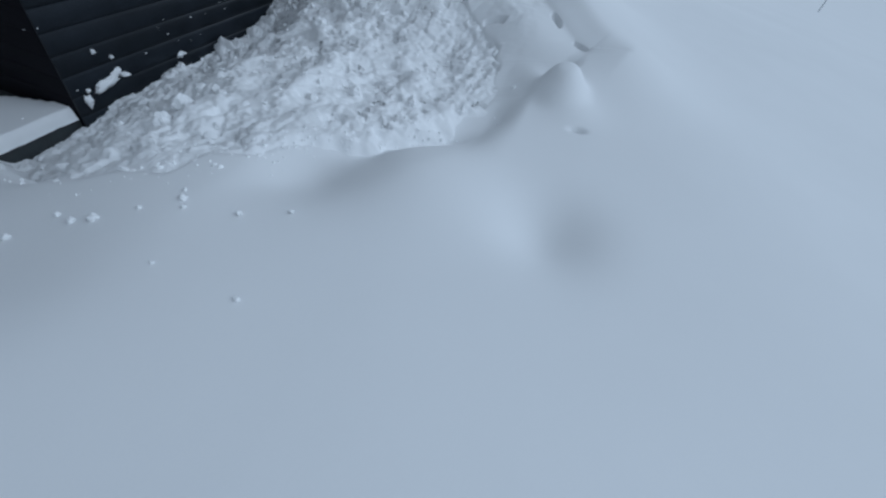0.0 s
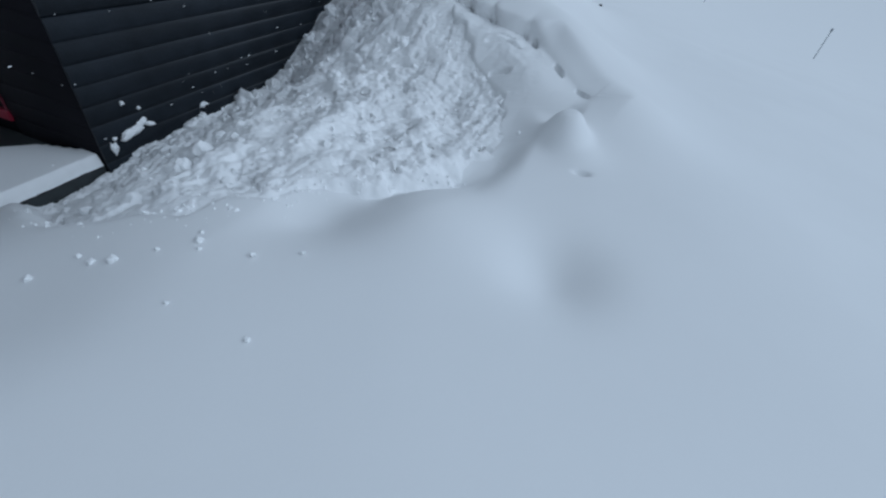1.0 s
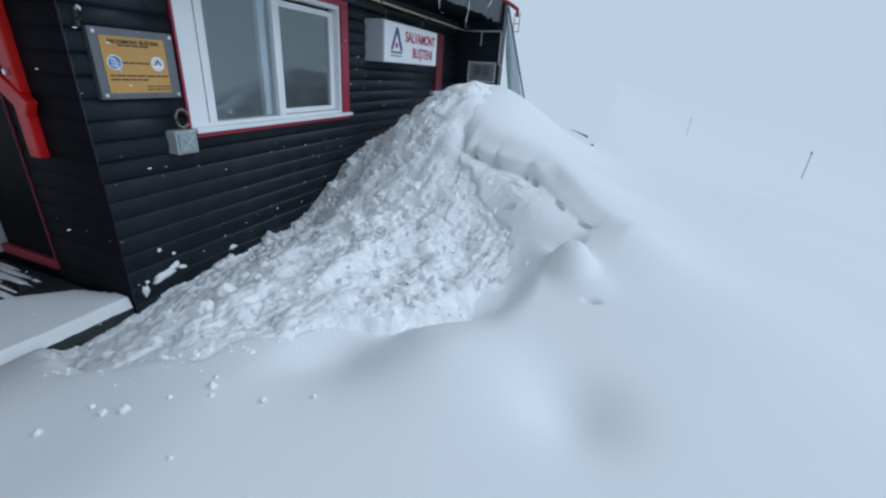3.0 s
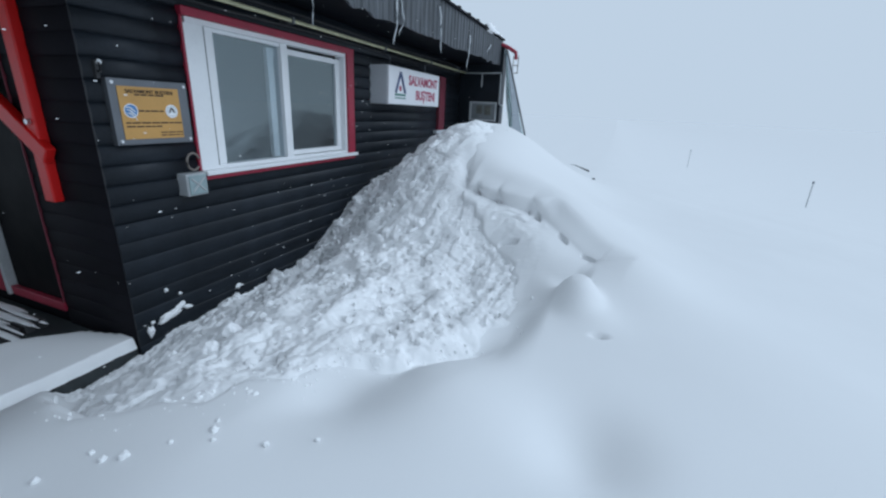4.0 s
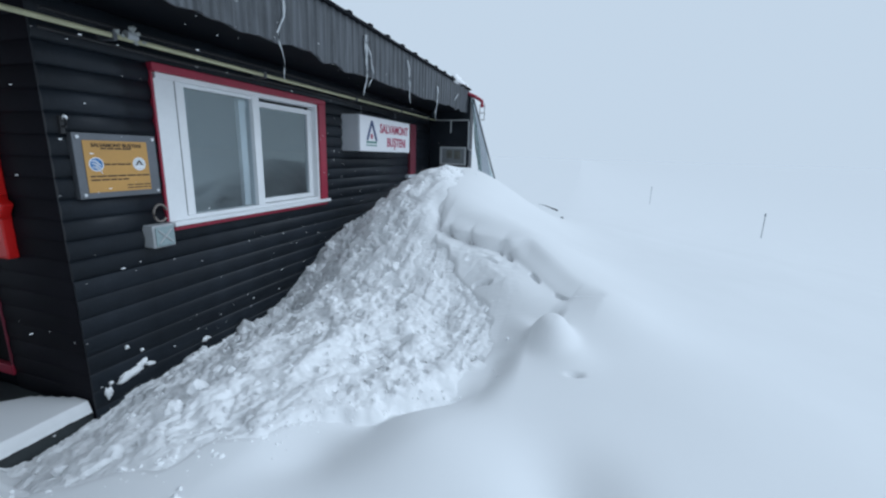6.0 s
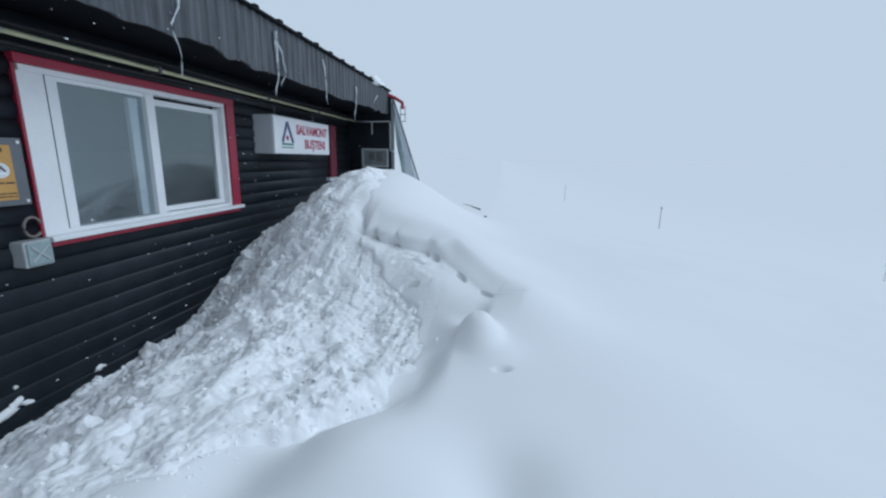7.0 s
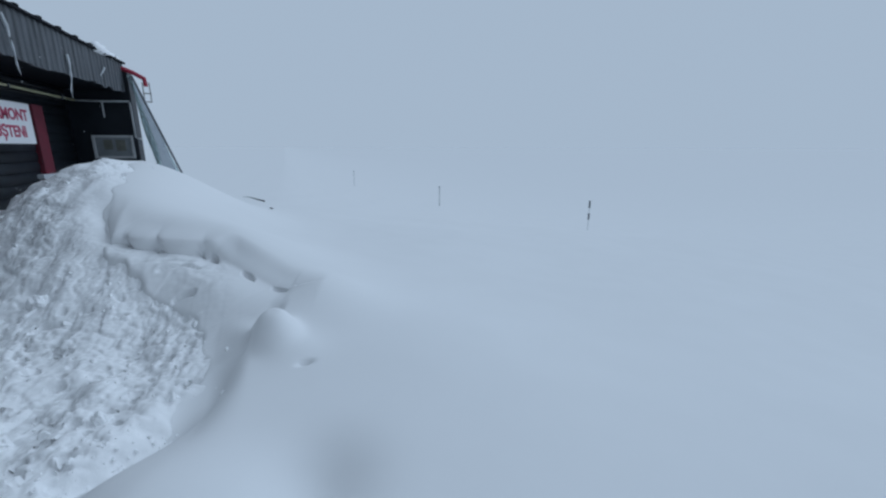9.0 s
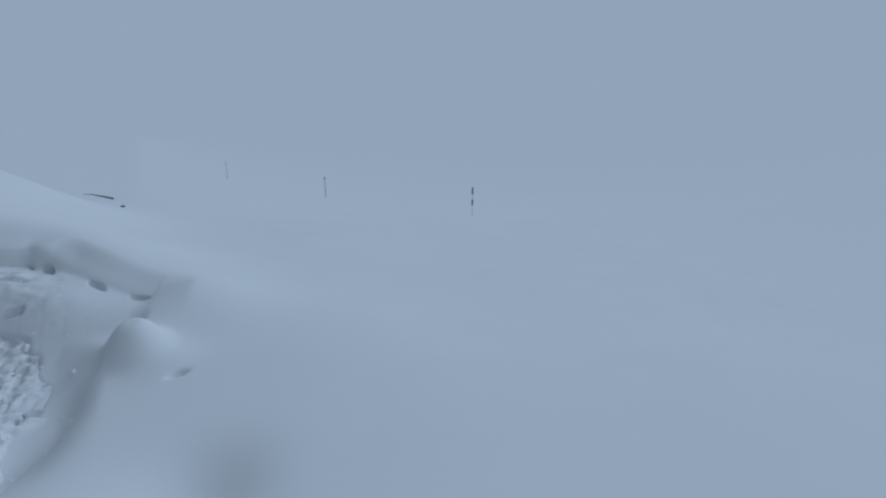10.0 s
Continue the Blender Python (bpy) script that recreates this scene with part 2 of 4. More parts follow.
# heights of the shovelled heap: one cross-section from the hut outwards for each distance along it
ACROSS = (0.0, 0.35, 0.7, 1.1, 1.5, 1.9, 2.3)
SECTIONS = (
    (0.6, (-0.12, -0.05, 0.12, 0.36, 0.47, 0.50, 0.50)),
    (0.95, (-0.17, -0.05, 0.16, 0.38, 0.46, 0.48, 0.48)),
    (1.25, (-0.21, -0.05, 0.18, 0.38, 0.45, 0.46, 0.47)),
    (1.5, (-0.15, 0.0, 0.20, 0.38, 0.44, 0.45, 0.46)),
    (2.0, (-0.07, 0.05, 0.22, 0.37, 0.42, 0.41, 0.42)),
    (2.5, (-0.05, 0.08, 0.27, 0.41, 0.42, 0.40, 0.55)),
    (2.8, (-0.05, 0.11, 0.34, 0.50, 0.52, 0.57, 0.72)),
    (3.1, (0.0, 0.20, 0.46, 0.63, 0.72, 0.79, 0.74)),
    (3.5, (0.22, 0.47, 0.70, 0.86, 0.94, 0.92, 0.80)),
    (4.0, (0.50, 0.75, 1.00, 1.18, 1.15, 1.00, 0.85)),
    (4.5, (0.58, 0.85, 1.14, 1.37, 1.34, 1.14, 0.95)),
    (5.5, (0.75, 0.90, 1.10, 1.24, 1.18, 1.05, 0.90)),
    (7.3, (1.12, 1.10, 1.10, 1.10, 1.03, 0.95, 0.80)),
)
HSTEP = 0.0082
HX, HY = np.arange(-0.03, 2.9, HSTEP), np.arange(0.42, 7.2, HSTEP)


def blur(a, sigma):
    k = np.exp(-0.5 * (np.arange(-3 * sigma, 3 * sigma + 1) / sigma) ** 2)
    k /= k.sum()
    for ax in (0, 1):
        pad = [(len(k) // 2, len(k) // 2) if i == ax else (0, 0) for i in (0, 1)]
        a = np.apply_along_axis(lambda r: np.convolve(r, k, "valid"), ax, np.pad(a, pad, mode="edge"))
    return a


rows = np.array([np.interp(HX, ACROSS, z) for _, z in SECTIONS])
ALONG = np.array([y for y, _ in SECTIONS])
heap_z = blur(np.stack([np.interp(HY, ALONG, rows[:, i]) for i in range(len(HX))]), 15)

# the hollow dug into the drift: its toe towards the open, the knob, then the cut edge under the lip
CUT = ((1.33, 3.86), (1.39, 3.60), (1.495, 3.38), (1.69, 3.295), (1.79, 3.235), (2.04, 3.175), (2.135, 3.10), (2.36, 2.83), (2.50, 2.66), (2.60, 2.58), (2.80, 2.53))
CUT_FOOT = (1.02, 0.902, 0.804, 0.771, 0.745, 0.717, 0.705, 0.640, 0.590, 0.58, 0.60)
CUT_SHARP = (0.0, 0.55, 1.0, 1.0, 1.0, 1.0, 0.75, 0.6, 0.6, 0.5, 0.0)
TOE = ((-0.2, 1.10), (0.03, 0.98), (0.45, 0.80), (0.92, 0.66), (1.2, 0.65), (1.42, 0.76), (1.55, 0.92), (1.64, 1.12), (1.75, 1.23), (1.88, 1.32))
BOWL = TOE + ((2.03, 1.50), (2.17, 1.67), (2.32, 1.86), (2.40, 1.92), (2.435, 2.0), (2.44, 2.12), (2.47, 2.28), (2.50, 2.45), (2.53, 2.58)) + CUT[-3:0:-1] + ((1.30, 4.2), (1.2, 5.0), (0.9, 7.5), (-0.2, 7.5))
# the broken snow that lies in it
OUTLINE = TOE + ((2.03, 1.51), (2.17, 1.69), (2.24, 1.93), (2.22, 2.30), (2.13, 2.50), (1.94, 2.74), (1.82, 2.90), (1.66, 3.09), (1.52, 3.26), (1.44, 3.48), (1.43, 3.8), (1.40, 4.2), (1.32, 5.0), (0.95, 7.5), (-0.2, 7.5))


def inside(x, y, outline=OUTLINE, rag=1.0):
    """Distance to an outline on the ground, positive inside."""
    best, ins = np.full(np.shape(x), 1e9), np.zeros(np.shape(x), bool)
    for (ax, ay), (bx, by) in zip(outline, outline[1:] + outline[:1]):
        ux, uy = bx - ax, by - ay
        t = np.clip(((x - ax) * ux + (y - ay) * uy) / (ux * ux + uy * uy), 0, 1)
        best = np.minimum(best, np.hypot(x - ax - t * ux, y - ay - t * uy))
        if ay != by:
            ins ^= ((ay > y) != (by > y)) & (x < ax + (y - ay) / (by - ay) * ux)
    ragged = 0.022 * np.sin(11 * x + 3 * np.sin(7 * y)) + 0.016 * np.sin(19 * y - 5 * x + 2 * np.sin(13 * x))
    return np.where(ins, best, -best) + rag * ragged


def wobble(x, y, freq, seed):
    return np.array([noise.noise((a * freq, b * freq, seed)) for a, b in zip(np.ravel(x), np.ravel(y))]).reshape(np.shape(x))


GXh, GYh = np.meshgrid(HX, HY, indexing="ij")
edge = inside(GXh, GYh)
edge = edge + (0.05 * wobble(GXh, GYh, 5.0, 41.0) + 0.03 * wobble(GXh, GYh, 14.0, 43.0)) * sstep(0.3, 0.1, np.abs(edge)) * sstep(3.2, 2.9, GYh)


def cut_place(x, y):
    """Signed distance to the cut edge (positive on the drift), its foot height and sharpness there."""
    best, side = np.full(np.shape(x), 1e9), np.ones(np.shape(x))
    foot, sharp = np.zeros(np.shape(x)), np.zeros(np.shape(x))
    for k, ((ax, ay), (bx, by)) in enumerate(zip(CUT, CUT[1:])):
        ux, uy = bx - ax, by - ay
        t = np.clip(((x - ax) * ux + (y - ay) * uy) / (ux * ux + uy * uy), 0, 1)
        d = np.hypot(x - ax - t * ux, y - ay - t * uy)
        near = d < best
        best = np.where(near, d, best)
        side = np.where(near, np.sign(ux * (y - ay) - uy * (x - ax)), side)
        foot = np.where(near, CUT_FOOT[k] + t * (CUT_FOOT[k + 1] - CUT_FOOT[k]), foot)
        sharp = np.where(near, CUT_SHARP[k] + t * (CUT_SHARP[k + 1] - CUT_SHARP[k]), sharp)
    return best * side, foot, sharp


# bays broken out of the lip: from, to, depth of the bay, depth of the slit under it
BAYS = ((1.40, 1.62, 0.040, 0.07), (1.60, 1.79, 0.035, 0.06), (1.80, 2.08, 0.055, 0.07), (2.11, 2.17, 0.0, 0.08), (2.32, 2.40, 0.0, 0.09), (2.50, 2.60, 0.0, 0.10))
# ledges where layers of the drift broke off: centre, half width, tread, extra depth
LEDGES = ((1.955, 2.98, 0.115, 0.045, 0.022), (2.02, 2.74, 0.060, 0.055, 0.040), (1.93, 3.06, 0.10, 0.03, 0.012))


def heap_base(x, y):
    i = np.clip(np.rint((x - HX[0]) / HSTEP).astype(int), 0, len(HX) - 1)
    j = np.clip(np.rint((y - HY[0]) / HSTEP).astype(int), 0, len(HY) - 1)
    return heap_smooth[i, j]


def ramp(x, y, s, foot):
    """The smooth floor of the hollow, which meets the foot of the cut."""
    return heap_base(x, y) + (foot - heap_base(x, y)) * np.exp(-(s / 0.30) ** 2)


def surface(x, y):
    """Drift and hollow: a rounded lip, a steep broken face, ledges and the floor below."""
    s, foot, sharp = cut_place(x, y)
    bay, slit = np.zeros(np.shape(x)), np.zeros(np.shape(x))
    for a, b, deep, dark in BAYS:
        u = np.clip((x - a) / (b - a), 0, 1)
        bay = bay + deep * np.sin(math.pi * u) ** 1.2
        slit = slit + dark * np.sin(math.pi * u) ** 0.7
    s = s - bay * sstep(0.16, 0.02, s)
    e = inside(x, y, BOWL, 0.5)
    toe = 0.12 * np.exp(-((e - 0.05) / 0.22) ** 2) * sstep(1.60, 1.95, x) * sstep(2.15, 1.85, y) * sstep(2.42, 2.25, x)
    z = drift(x, y) - toe
    roll = (0.075 * np.clip(1 - s / 0.34, 0, 1.2) ** 2 + 0.03 * np.clip(1 - s / 0.14, 0, 1.2) ** 2) * sharp * sstep(0.5, 0.3, np.abs(s)) * sstep(-0.40, 0.05, s)
    floor = ramp(x, y, s, foot)
    for cx, cy, half, tread, deep in LEDGES:
        w = sstep(1.15, 0.85, np.abs(x - cx) / half)
        v = y - cy - 0.25 * half * np.cos(1.5 * (x - cx) / half) + 0.02
        floor = floor - w * (0.45 * np.clip(v + tread, 0, None) + deep * sstep(-tread, 0, v)) * sstep(0.006, -0.006, v)
    wide = 0.22 - 0.195 * hump(x, y, 2.44, 2.03, 0.08, 0.10, 1.0) + 0.22 * hump(x, y, 2.56, 2.36, 0.16, 0.16, 1.0)
    m_toe = sstep(-0.04, 1.0, (e - 0.01 + 0.06 * sstep(1.3, 0.9, x)) / (wide * (1 - 0.5 * sstep(1.3, 0.9, x))))
    m_cut = sstep(0.05 + 0.16 * (1 - sharp) + 0.12 * sstep(2.1, 2.3, x), -0.012, s)
    w = np.clip(sharp * 1.6, 0, 1) * sstep(0.5, 0.3, np.abs(s))
    w = w * np.where(s < 0, sstep(-0.10, -0.01, e), 1)
    m = m_toe + (m_cut - m_toe) * w
    z = z - roll
    z = z + (floor - z) * m
    return z - 1.5 * slit * sharp * np.exp(-((s + 0.008) / 0.013) ** 2)


heap_smooth = heap_z - 0.035 * hump(GXh, GYh, 0.30, 3.55, 0.20, 0.75, 1.0) - 0.04 * hump(GXh, GYh, 0.30, 2.75, 0.2, 0.3, 1.0)
big, mid = wobble(GXh, GYh, 4.0, 1.0), wobble(GXh, GYh, 9, 5.0)


def chunks(p, freq, seed):
    """Broken blocks: a height for each cell of a warped cell pattern, with cracks between them."""
    out = np.empty(len(p))
    for i, (a, b, c) in enumerate((p * freq).tolist()):
        w = noise.noise_vector((a * 0.8, b * 0.8, c * 0.8 + seed))
        d, q = noise.voronoi((a + 0.5 * w.x, b + 0.5 * w.y, c + 0.5 * w.z + seed))
        tilt = (a - q[0].x) * math.sin(q[0].y * 91.7) + (b - q[0].y) * math.cos(q[0].x * 57.3)
        out[i] = 0.5 * noise.cell(q[0] * 7.7) + 0.3 * tilt - 0.45 * math.exp(-(d[1] - d[0]) * 9)
    return out


patch = sstep(-0.25, 0.3, wobble(GXh, GYh, 2.2, 12.0))
hutside = sstep(0.75, 0.35, GXh)
lumps = (0.055 * big + 0.024 * mid) * sstep(-0.05, 0.40, edge)
# small dark pits where the snow broke into crumbs
lumps = lumps - 0.032 * sstep(0.30, 0.48, wobble(GXh * 0.7, GYh, 20.0, 31.0)) * sstep(0.7, 1.1, GXh) * sstep(3.2, 2.9, GYh) * sstep(1.2, 1.5, GYh)
calm = 1 - 0.8 * sstep(0.35, 0.10, np.abs(cut_place(GXh, GYh)[0]))
floor_z = surface(GXh, GYh)
lain = np.clip(edge / (0.09 + 0.16 * sstep(3.25, 3.6, GYh)), 0, 1)
lain = lain * lain * (3 - 2 * lain)
heap_z = floor_z - 0.006 + lain * (heap_smooth - floor_z + lumps * calm + 0.014)
heap_z = heap_z - 0.9 * np.clip(-edge - 0.01, 0, None)
# clods and crumbs stand out along the slope's own normal
slope_x, slope_y = np.gradient(heap_z, HSTEP)
face = np.stack([-slope_x, -slope_y, np.ones_like(heap_z)], -1)
face /= np.linalg.norm(face, axis=-1, keepdims=True)
solid = np.stack([GXh, GYh, heap_z], -1).reshape(-1, 3)
crumbs = 0.025 * chunks(solid, 9.0, 3.0) + 0.0125 * chunks(solid, 19.0, 8.0) + 0.0055 * chunks(solid, 41.0, 5.0)
crumbs = crumbs.reshape(heap_z.shape) * (0.42 + 0.58 * np.clip(patch + hutside, 0, 1)) + 0.004 * wobble(GXh, GYh, 60.0, 9.0)
crumbs = crumbs * lain * np.maximum(calm, 0.35)
push = face * crumbs[..., None]
heap_z = heap_z + push[..., 2]


def heap_at(x, y):
    i = np.clip(((x - HX[0]) / HSTEP).astype(int), 0, len(HX) - 1)
    j = np.clip(((y - HY[0]) / HSTEP).astype(int), 0, len(HY) - 1)
    return heap_z[i, j]


def spaced(*runs):
    return np.concatenate([np.arange(a, b - 1e-6, s) for a, b, s in runs])


gx = np.concatenate([-np.geomspace(4, 900, 16)[::-1], spaced((-3.6, -0.2, 0.2), (-0.2, 1.3, 0.026), (1.3, 2.75, 0.009), (2.75, 3.0, 0.02), (3.0, 3.7, 0.026), (3.7, 9, 0.12)), np.geomspace(9, 2500, 34)])
gy = np.concatenate([-np.geomspace(3, 900, 16)[::-1], spaced((-2.8, -0.6, 0.1), (-0.6, 1.6, 0.026), (1.6, 2.4, 0.011), (2.4, 3.6, 0.008), (3.6, 4.4, 0.02), (4.4, 8, 0.06), (8, 20, 0.3)), np.geomspace(20, 2500, 30)])
GX, GY = np.meshgrid(gx, gy, indexing="ij")
gz = surface(GX, GY)
e = inside(GX, GY)
near_heap = (GX > -0.2) & (GX < 3) & (GY > 0.3) & (GY < 7.3)
gz = np.where(near_heap, gz + (np.minimum(gz, heap_at(GX, GY)) - 0.08 - gz) * sstep(0.03, 0.12, e), gz)
gz = gz - hump(GX, GY, 2.655, 1.79, 0.03, 0.012, 0.05, 10)
rim = near_heap & (np.abs(cut_place(GX, GY)[0]) < 0.5) & (GY > 1.8)
gz[rim] += (0.020 * wobble(GX[rim], GY[rim], 5.0, 21.0) + 0.011 * wobble(GX[rim], GY[rim], 13.0, 23.0) + 0.004 * wobble(GX[rim], GY[rim], 33.0, 29.0)) * sstep(0.5, 0.2, np.abs(cut_place(GX[rim], GY[rim])[0])) * sstep(0.10, -0.05, cut_place(GX[rim], GY[rim])[0]) * sstep(2.35, 2.1, GX[rim])
gz = np.where(GX < 0.0, np.minimum(gz, -0.30), gz)
# the lip leans out over its bays
s, _, sharp = cut_place(GX, GY)
bays = sum(np.sin(math.pi * np.clip((GX - a) / (b - a), 0, 1)) ** 0.8 * (1.0 if b < 2.09 else 0.0) for a, b, _, _ in BAYS)
lean = (0.035 + 0.08 * bays) * sharp * np.exp(-((s - 0.065) / 0.045) ** 2) * near_heap
under = sum(np.sin(math.pi * np.clip((GX - a) / (b - a), 0, 1)) ** 0.6 for a, b, _, _ in BAYS)
lean = lean - 0.055 * under * sharp * np.exp(-((s - 0.002) / 0.018) ** 2) * near_heap
ground = tagged(sheet("ground", gx, gy, gz, SNOW, shift=np.stack([-0.4 * lean, -0.9 * lean], -1)), "smooth wind-packed white snow with soft hollows", "snow", kind="structure")
heap = tagged(sheet("snow_bank", HX, HY, heap_z, CRUMB, keep=edge > -0.06, shift=push), "heap of broken shovelled snow banked against the dark hut", "snow heap")

# ---- the hut: solid walls, floor, roof ----
ROW = 0.1133                      # height of one siding log
CORNER, WING = 1.45, 7.15         # along the long wall: its near corner, the wing at its far end
WY0, WY1, WZ0, WZ1 = 2.03, 3.87, 0.93, 1.95   # window opening
DX0, DX1, DZ0, DZ1 = -1.38, -0.72, 0.0, 2.02   # glazed opening in the side wall
TOP = WZ1 + 2 * ROW


def wall(name, blocks, label, material=DARKW):
    bm = bmesh.new()
    for a, b in blocks:
        box(a, b, 0, bm)
    return tagged(part(name, bm, material), label, "wall", kind="structure")


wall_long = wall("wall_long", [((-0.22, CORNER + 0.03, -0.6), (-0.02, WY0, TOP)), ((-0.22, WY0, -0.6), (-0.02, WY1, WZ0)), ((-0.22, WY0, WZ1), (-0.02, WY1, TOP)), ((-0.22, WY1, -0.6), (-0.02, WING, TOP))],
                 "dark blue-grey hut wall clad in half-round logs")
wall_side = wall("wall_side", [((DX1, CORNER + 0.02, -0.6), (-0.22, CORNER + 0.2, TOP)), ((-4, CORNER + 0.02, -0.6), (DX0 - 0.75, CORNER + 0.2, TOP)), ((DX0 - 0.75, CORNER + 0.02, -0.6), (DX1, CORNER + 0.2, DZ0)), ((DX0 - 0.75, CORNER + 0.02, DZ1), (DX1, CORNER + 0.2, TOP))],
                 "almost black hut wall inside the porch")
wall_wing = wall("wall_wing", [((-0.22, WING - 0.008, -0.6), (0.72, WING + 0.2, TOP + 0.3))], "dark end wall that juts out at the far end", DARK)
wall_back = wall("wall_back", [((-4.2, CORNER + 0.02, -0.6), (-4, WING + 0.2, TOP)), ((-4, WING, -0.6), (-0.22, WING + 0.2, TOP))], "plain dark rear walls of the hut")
room = bmesh.new()
box((-3.99, CORNER + 0.22, 0.0), (-0.23, WING - 0.02, 0.06), 0, room)
inner_floor = tagged(part("inner_floor", room, INNER), "pale plain floor inside the hut", "floor", kind="structure")
room = bmesh.new()
box((-1.2, CORNER + 0.22, 0.06), (-1.1, WING - 0.02, TOP - 0.05), 0, room)
inner_wall = tagged(part("inner_wall", room, INNER), "pale plastered partition seen through the window", "wall", kind="structure")
porch = bmesh.new()
box((-4, -3.0, -0.55), (-0.04, CORNER + 0.02, -0.095), 0.01, porch)
porch_floor = tagged(part("porch_floor", porch, CONC), "dark wet concrete porch slab with a bare edge", "floor", kind="structure")
bm = bmesh.new()
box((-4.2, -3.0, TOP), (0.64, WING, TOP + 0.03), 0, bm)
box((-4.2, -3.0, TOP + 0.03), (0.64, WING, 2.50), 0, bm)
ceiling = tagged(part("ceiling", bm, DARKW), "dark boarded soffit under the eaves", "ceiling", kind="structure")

# ribbed metal fascia with a ragged lower edge
bm = bmesh.new()
prev = None
y = -3.0
k = 0
while y < WING + 0.02:
    rib = (0.0, 0.0, 0.012, 0.012)[k % 4]
    low = 2.12 + 0.045 * noise.noise((y * 1.7, 2.0, 0)) + 0.03 * noise.noise((y * 6.0, 5.0, 0)) + 0.012 * max(0, y - 4)
    ring = [bm.verts.new((0.668 + rib, y, 2.52)), bm.verts.new((0.668 + rib, y, low)), bm.verts.new((0.655, y, low)), bm.verts.new((0.655, y, 2.52))]
    if prev:
        for q in range(4):
            bm.faces.new((prev[q], ring[q], ring[(q + 1) % 4], prev[(q + 1) % 4]))
    prev = ring
    y += (0.045, 0.014, 0.03, 0.014)[k % 4]
    k += 1
eave = thing("eave_fascia", (0, 0, 0), "ribbed grey sheet-metal fascia with frost and a ragged lower edge", "fascia", kind="structure")
part("fascia_sheet", bm, FASCIA, eave)
bm = bmesh.new()
box((0.60, -3.0, 2.52), (0.71, WING + 0.04, 2.545), 0.005, bm)
part("drip_edge", bm, DARKW, eave)
y = 2.2
while y < WING:
    bm = bmesh.new()
    box((0.63, -0.03, 2.545), (0.70, 0.03, 2.572), 0.008, bm)
    ob = part("roof_clip", bm, DARKW, eave)
    ob.location = (0, y, 0)
    y += 0.36
bm = bmesh.new()
vs = [bm.verts.new(p) for p in ((0.66, -3, 2.545), (0.66, WING + 0.04, 2.545), (-4.3, WING + 0.04, 2.60), (-4.3, -3, 2.60), (0.66, -3, 2.50), (0.66, WING + 0.04, 2.50), (-4.3, WING + 0.04, 2.50), (-4.3, -3, 2.50))]
for f in ((0, 1, 2, 3), (7, 6, 5, 4), (0, 4, 5, 1), (1, 5, 6, 2), (2, 6, 7, 3), (3, 7, 4, 0)):
    bm.faces.new([vs[i] for i in f])
roof = tagged(part("roof", bm, FASCIA), "low dark sheet-metal hut roof", "roof", kind="structure")


def blob(bm, at, size, seed, sub=2, rough=0.35):
    t = bmesh.new()
    bmesh.ops.create_icosphere(t, subdivisions=sub, radius=1)
    for v in t.verts:
        d = 1 + rough * noise.noise(v.co * 1.3 + Vector((seed * 3.1, seed, 7))) + 0.5 * rough * noise.noise(v.co * 3.1 + Vector((seed, 0, seed)))
        v.co = Vector((v.co.x * size[0], v.co.y * size[1], v.co.z * size[2])) * d + Vector(at)
    join(bm, t)


bm = bmesh.new()
for i in range(7):
    blob(bm, (0.69 - 0.012 * i, 6.3 + 0.13 * i, 2.56), (0.06, 0.10, 0.035 + 0.03 * random.random()), i + 3)
tagged(part("roof_snow", bm, CRUMB, smooth=True), "crust of frozen snow left on the roof's edge", "snow crust")

# ---- window in the long wall ----
win = thing("window_1", (0, WY0, WZ0), "white plastic sliding window with a red timber surround", "window", kind="structure")


def wpart(name, a, b, m, bev=0.004, label="", parent=None):
    bm = box([a[0], a[1] - WY0, a[2] - WZ0], [b[0], b[1] - WY0, b[2] - WZ0], bev)
    return part(name, bm, m, parent or win, label)


wpart("head_board", (-0.02, WY0 - 0.005, WZ1 - 0.045), (0.035, WY1 + 0.005, WZ1 + 0.006), RED, label="red painted board")
wpart("jamb_board", (-0.02, WY1 - 0.105, WZ0 + 0.03), (0.033, WY1 + 0.005, WZ1 - 0.045), RED, label="wide red painted board")
wpart("jamb_board", (-0.02, WY0 - 0.001, WZ0 + 0.03), (0.010, WY0 + 0.015, WZ1 - 0.045), RED, label="narrow red painted board")
wpart("apron_board", (-0.02, WY0 + 0.02, WZ0 - 0.03), (0.04, WY1 - 0.01, WZ0 + 0.0), RED, label="red strip under the sill")
wpart("window_sill", (-0.12, WY0 + 0.01, WZ0 + 0.0), (0.065, WY1 + 0.015, WZ0 + 0.03), WHITE, 0.006)
FZ0, FZ1 = WZ0 + 0.03, WZ1 - 0.045
wpart("top_rail", (-0.09, WY0 + 0.03, FZ1 - 0.035), (0.012, WY1 - 0.105, FZ1), WHITE)
wpart("bottom_rail", (-0.09, WY0 + 0.03, FZ0), (0.006, WY1 - 0.105, FZ0 + 0.025), WHITE)
wpart("stile", (-0.09, WY0 + 0.015, FZ0), (0.012, 2.184, FZ1 - 0.035), WHITE, label="wide white fixed panel")
wpart("stile", (-0.09, WY1 - 0.135, FZ0), (0.012, WY1 - 0.105, FZ1 - 0.035), WHITE)
wpart("sash", (-0.06, 2.200, FZ0 + 0.025), (-0.005, 2.268, FZ1 - 0.035), WHITE)
wpart("sash_rail", (-0.06, 2.268, FZ1 - 0.06), (-0.007, 2.885, FZ1 - 0.035), WHITE)
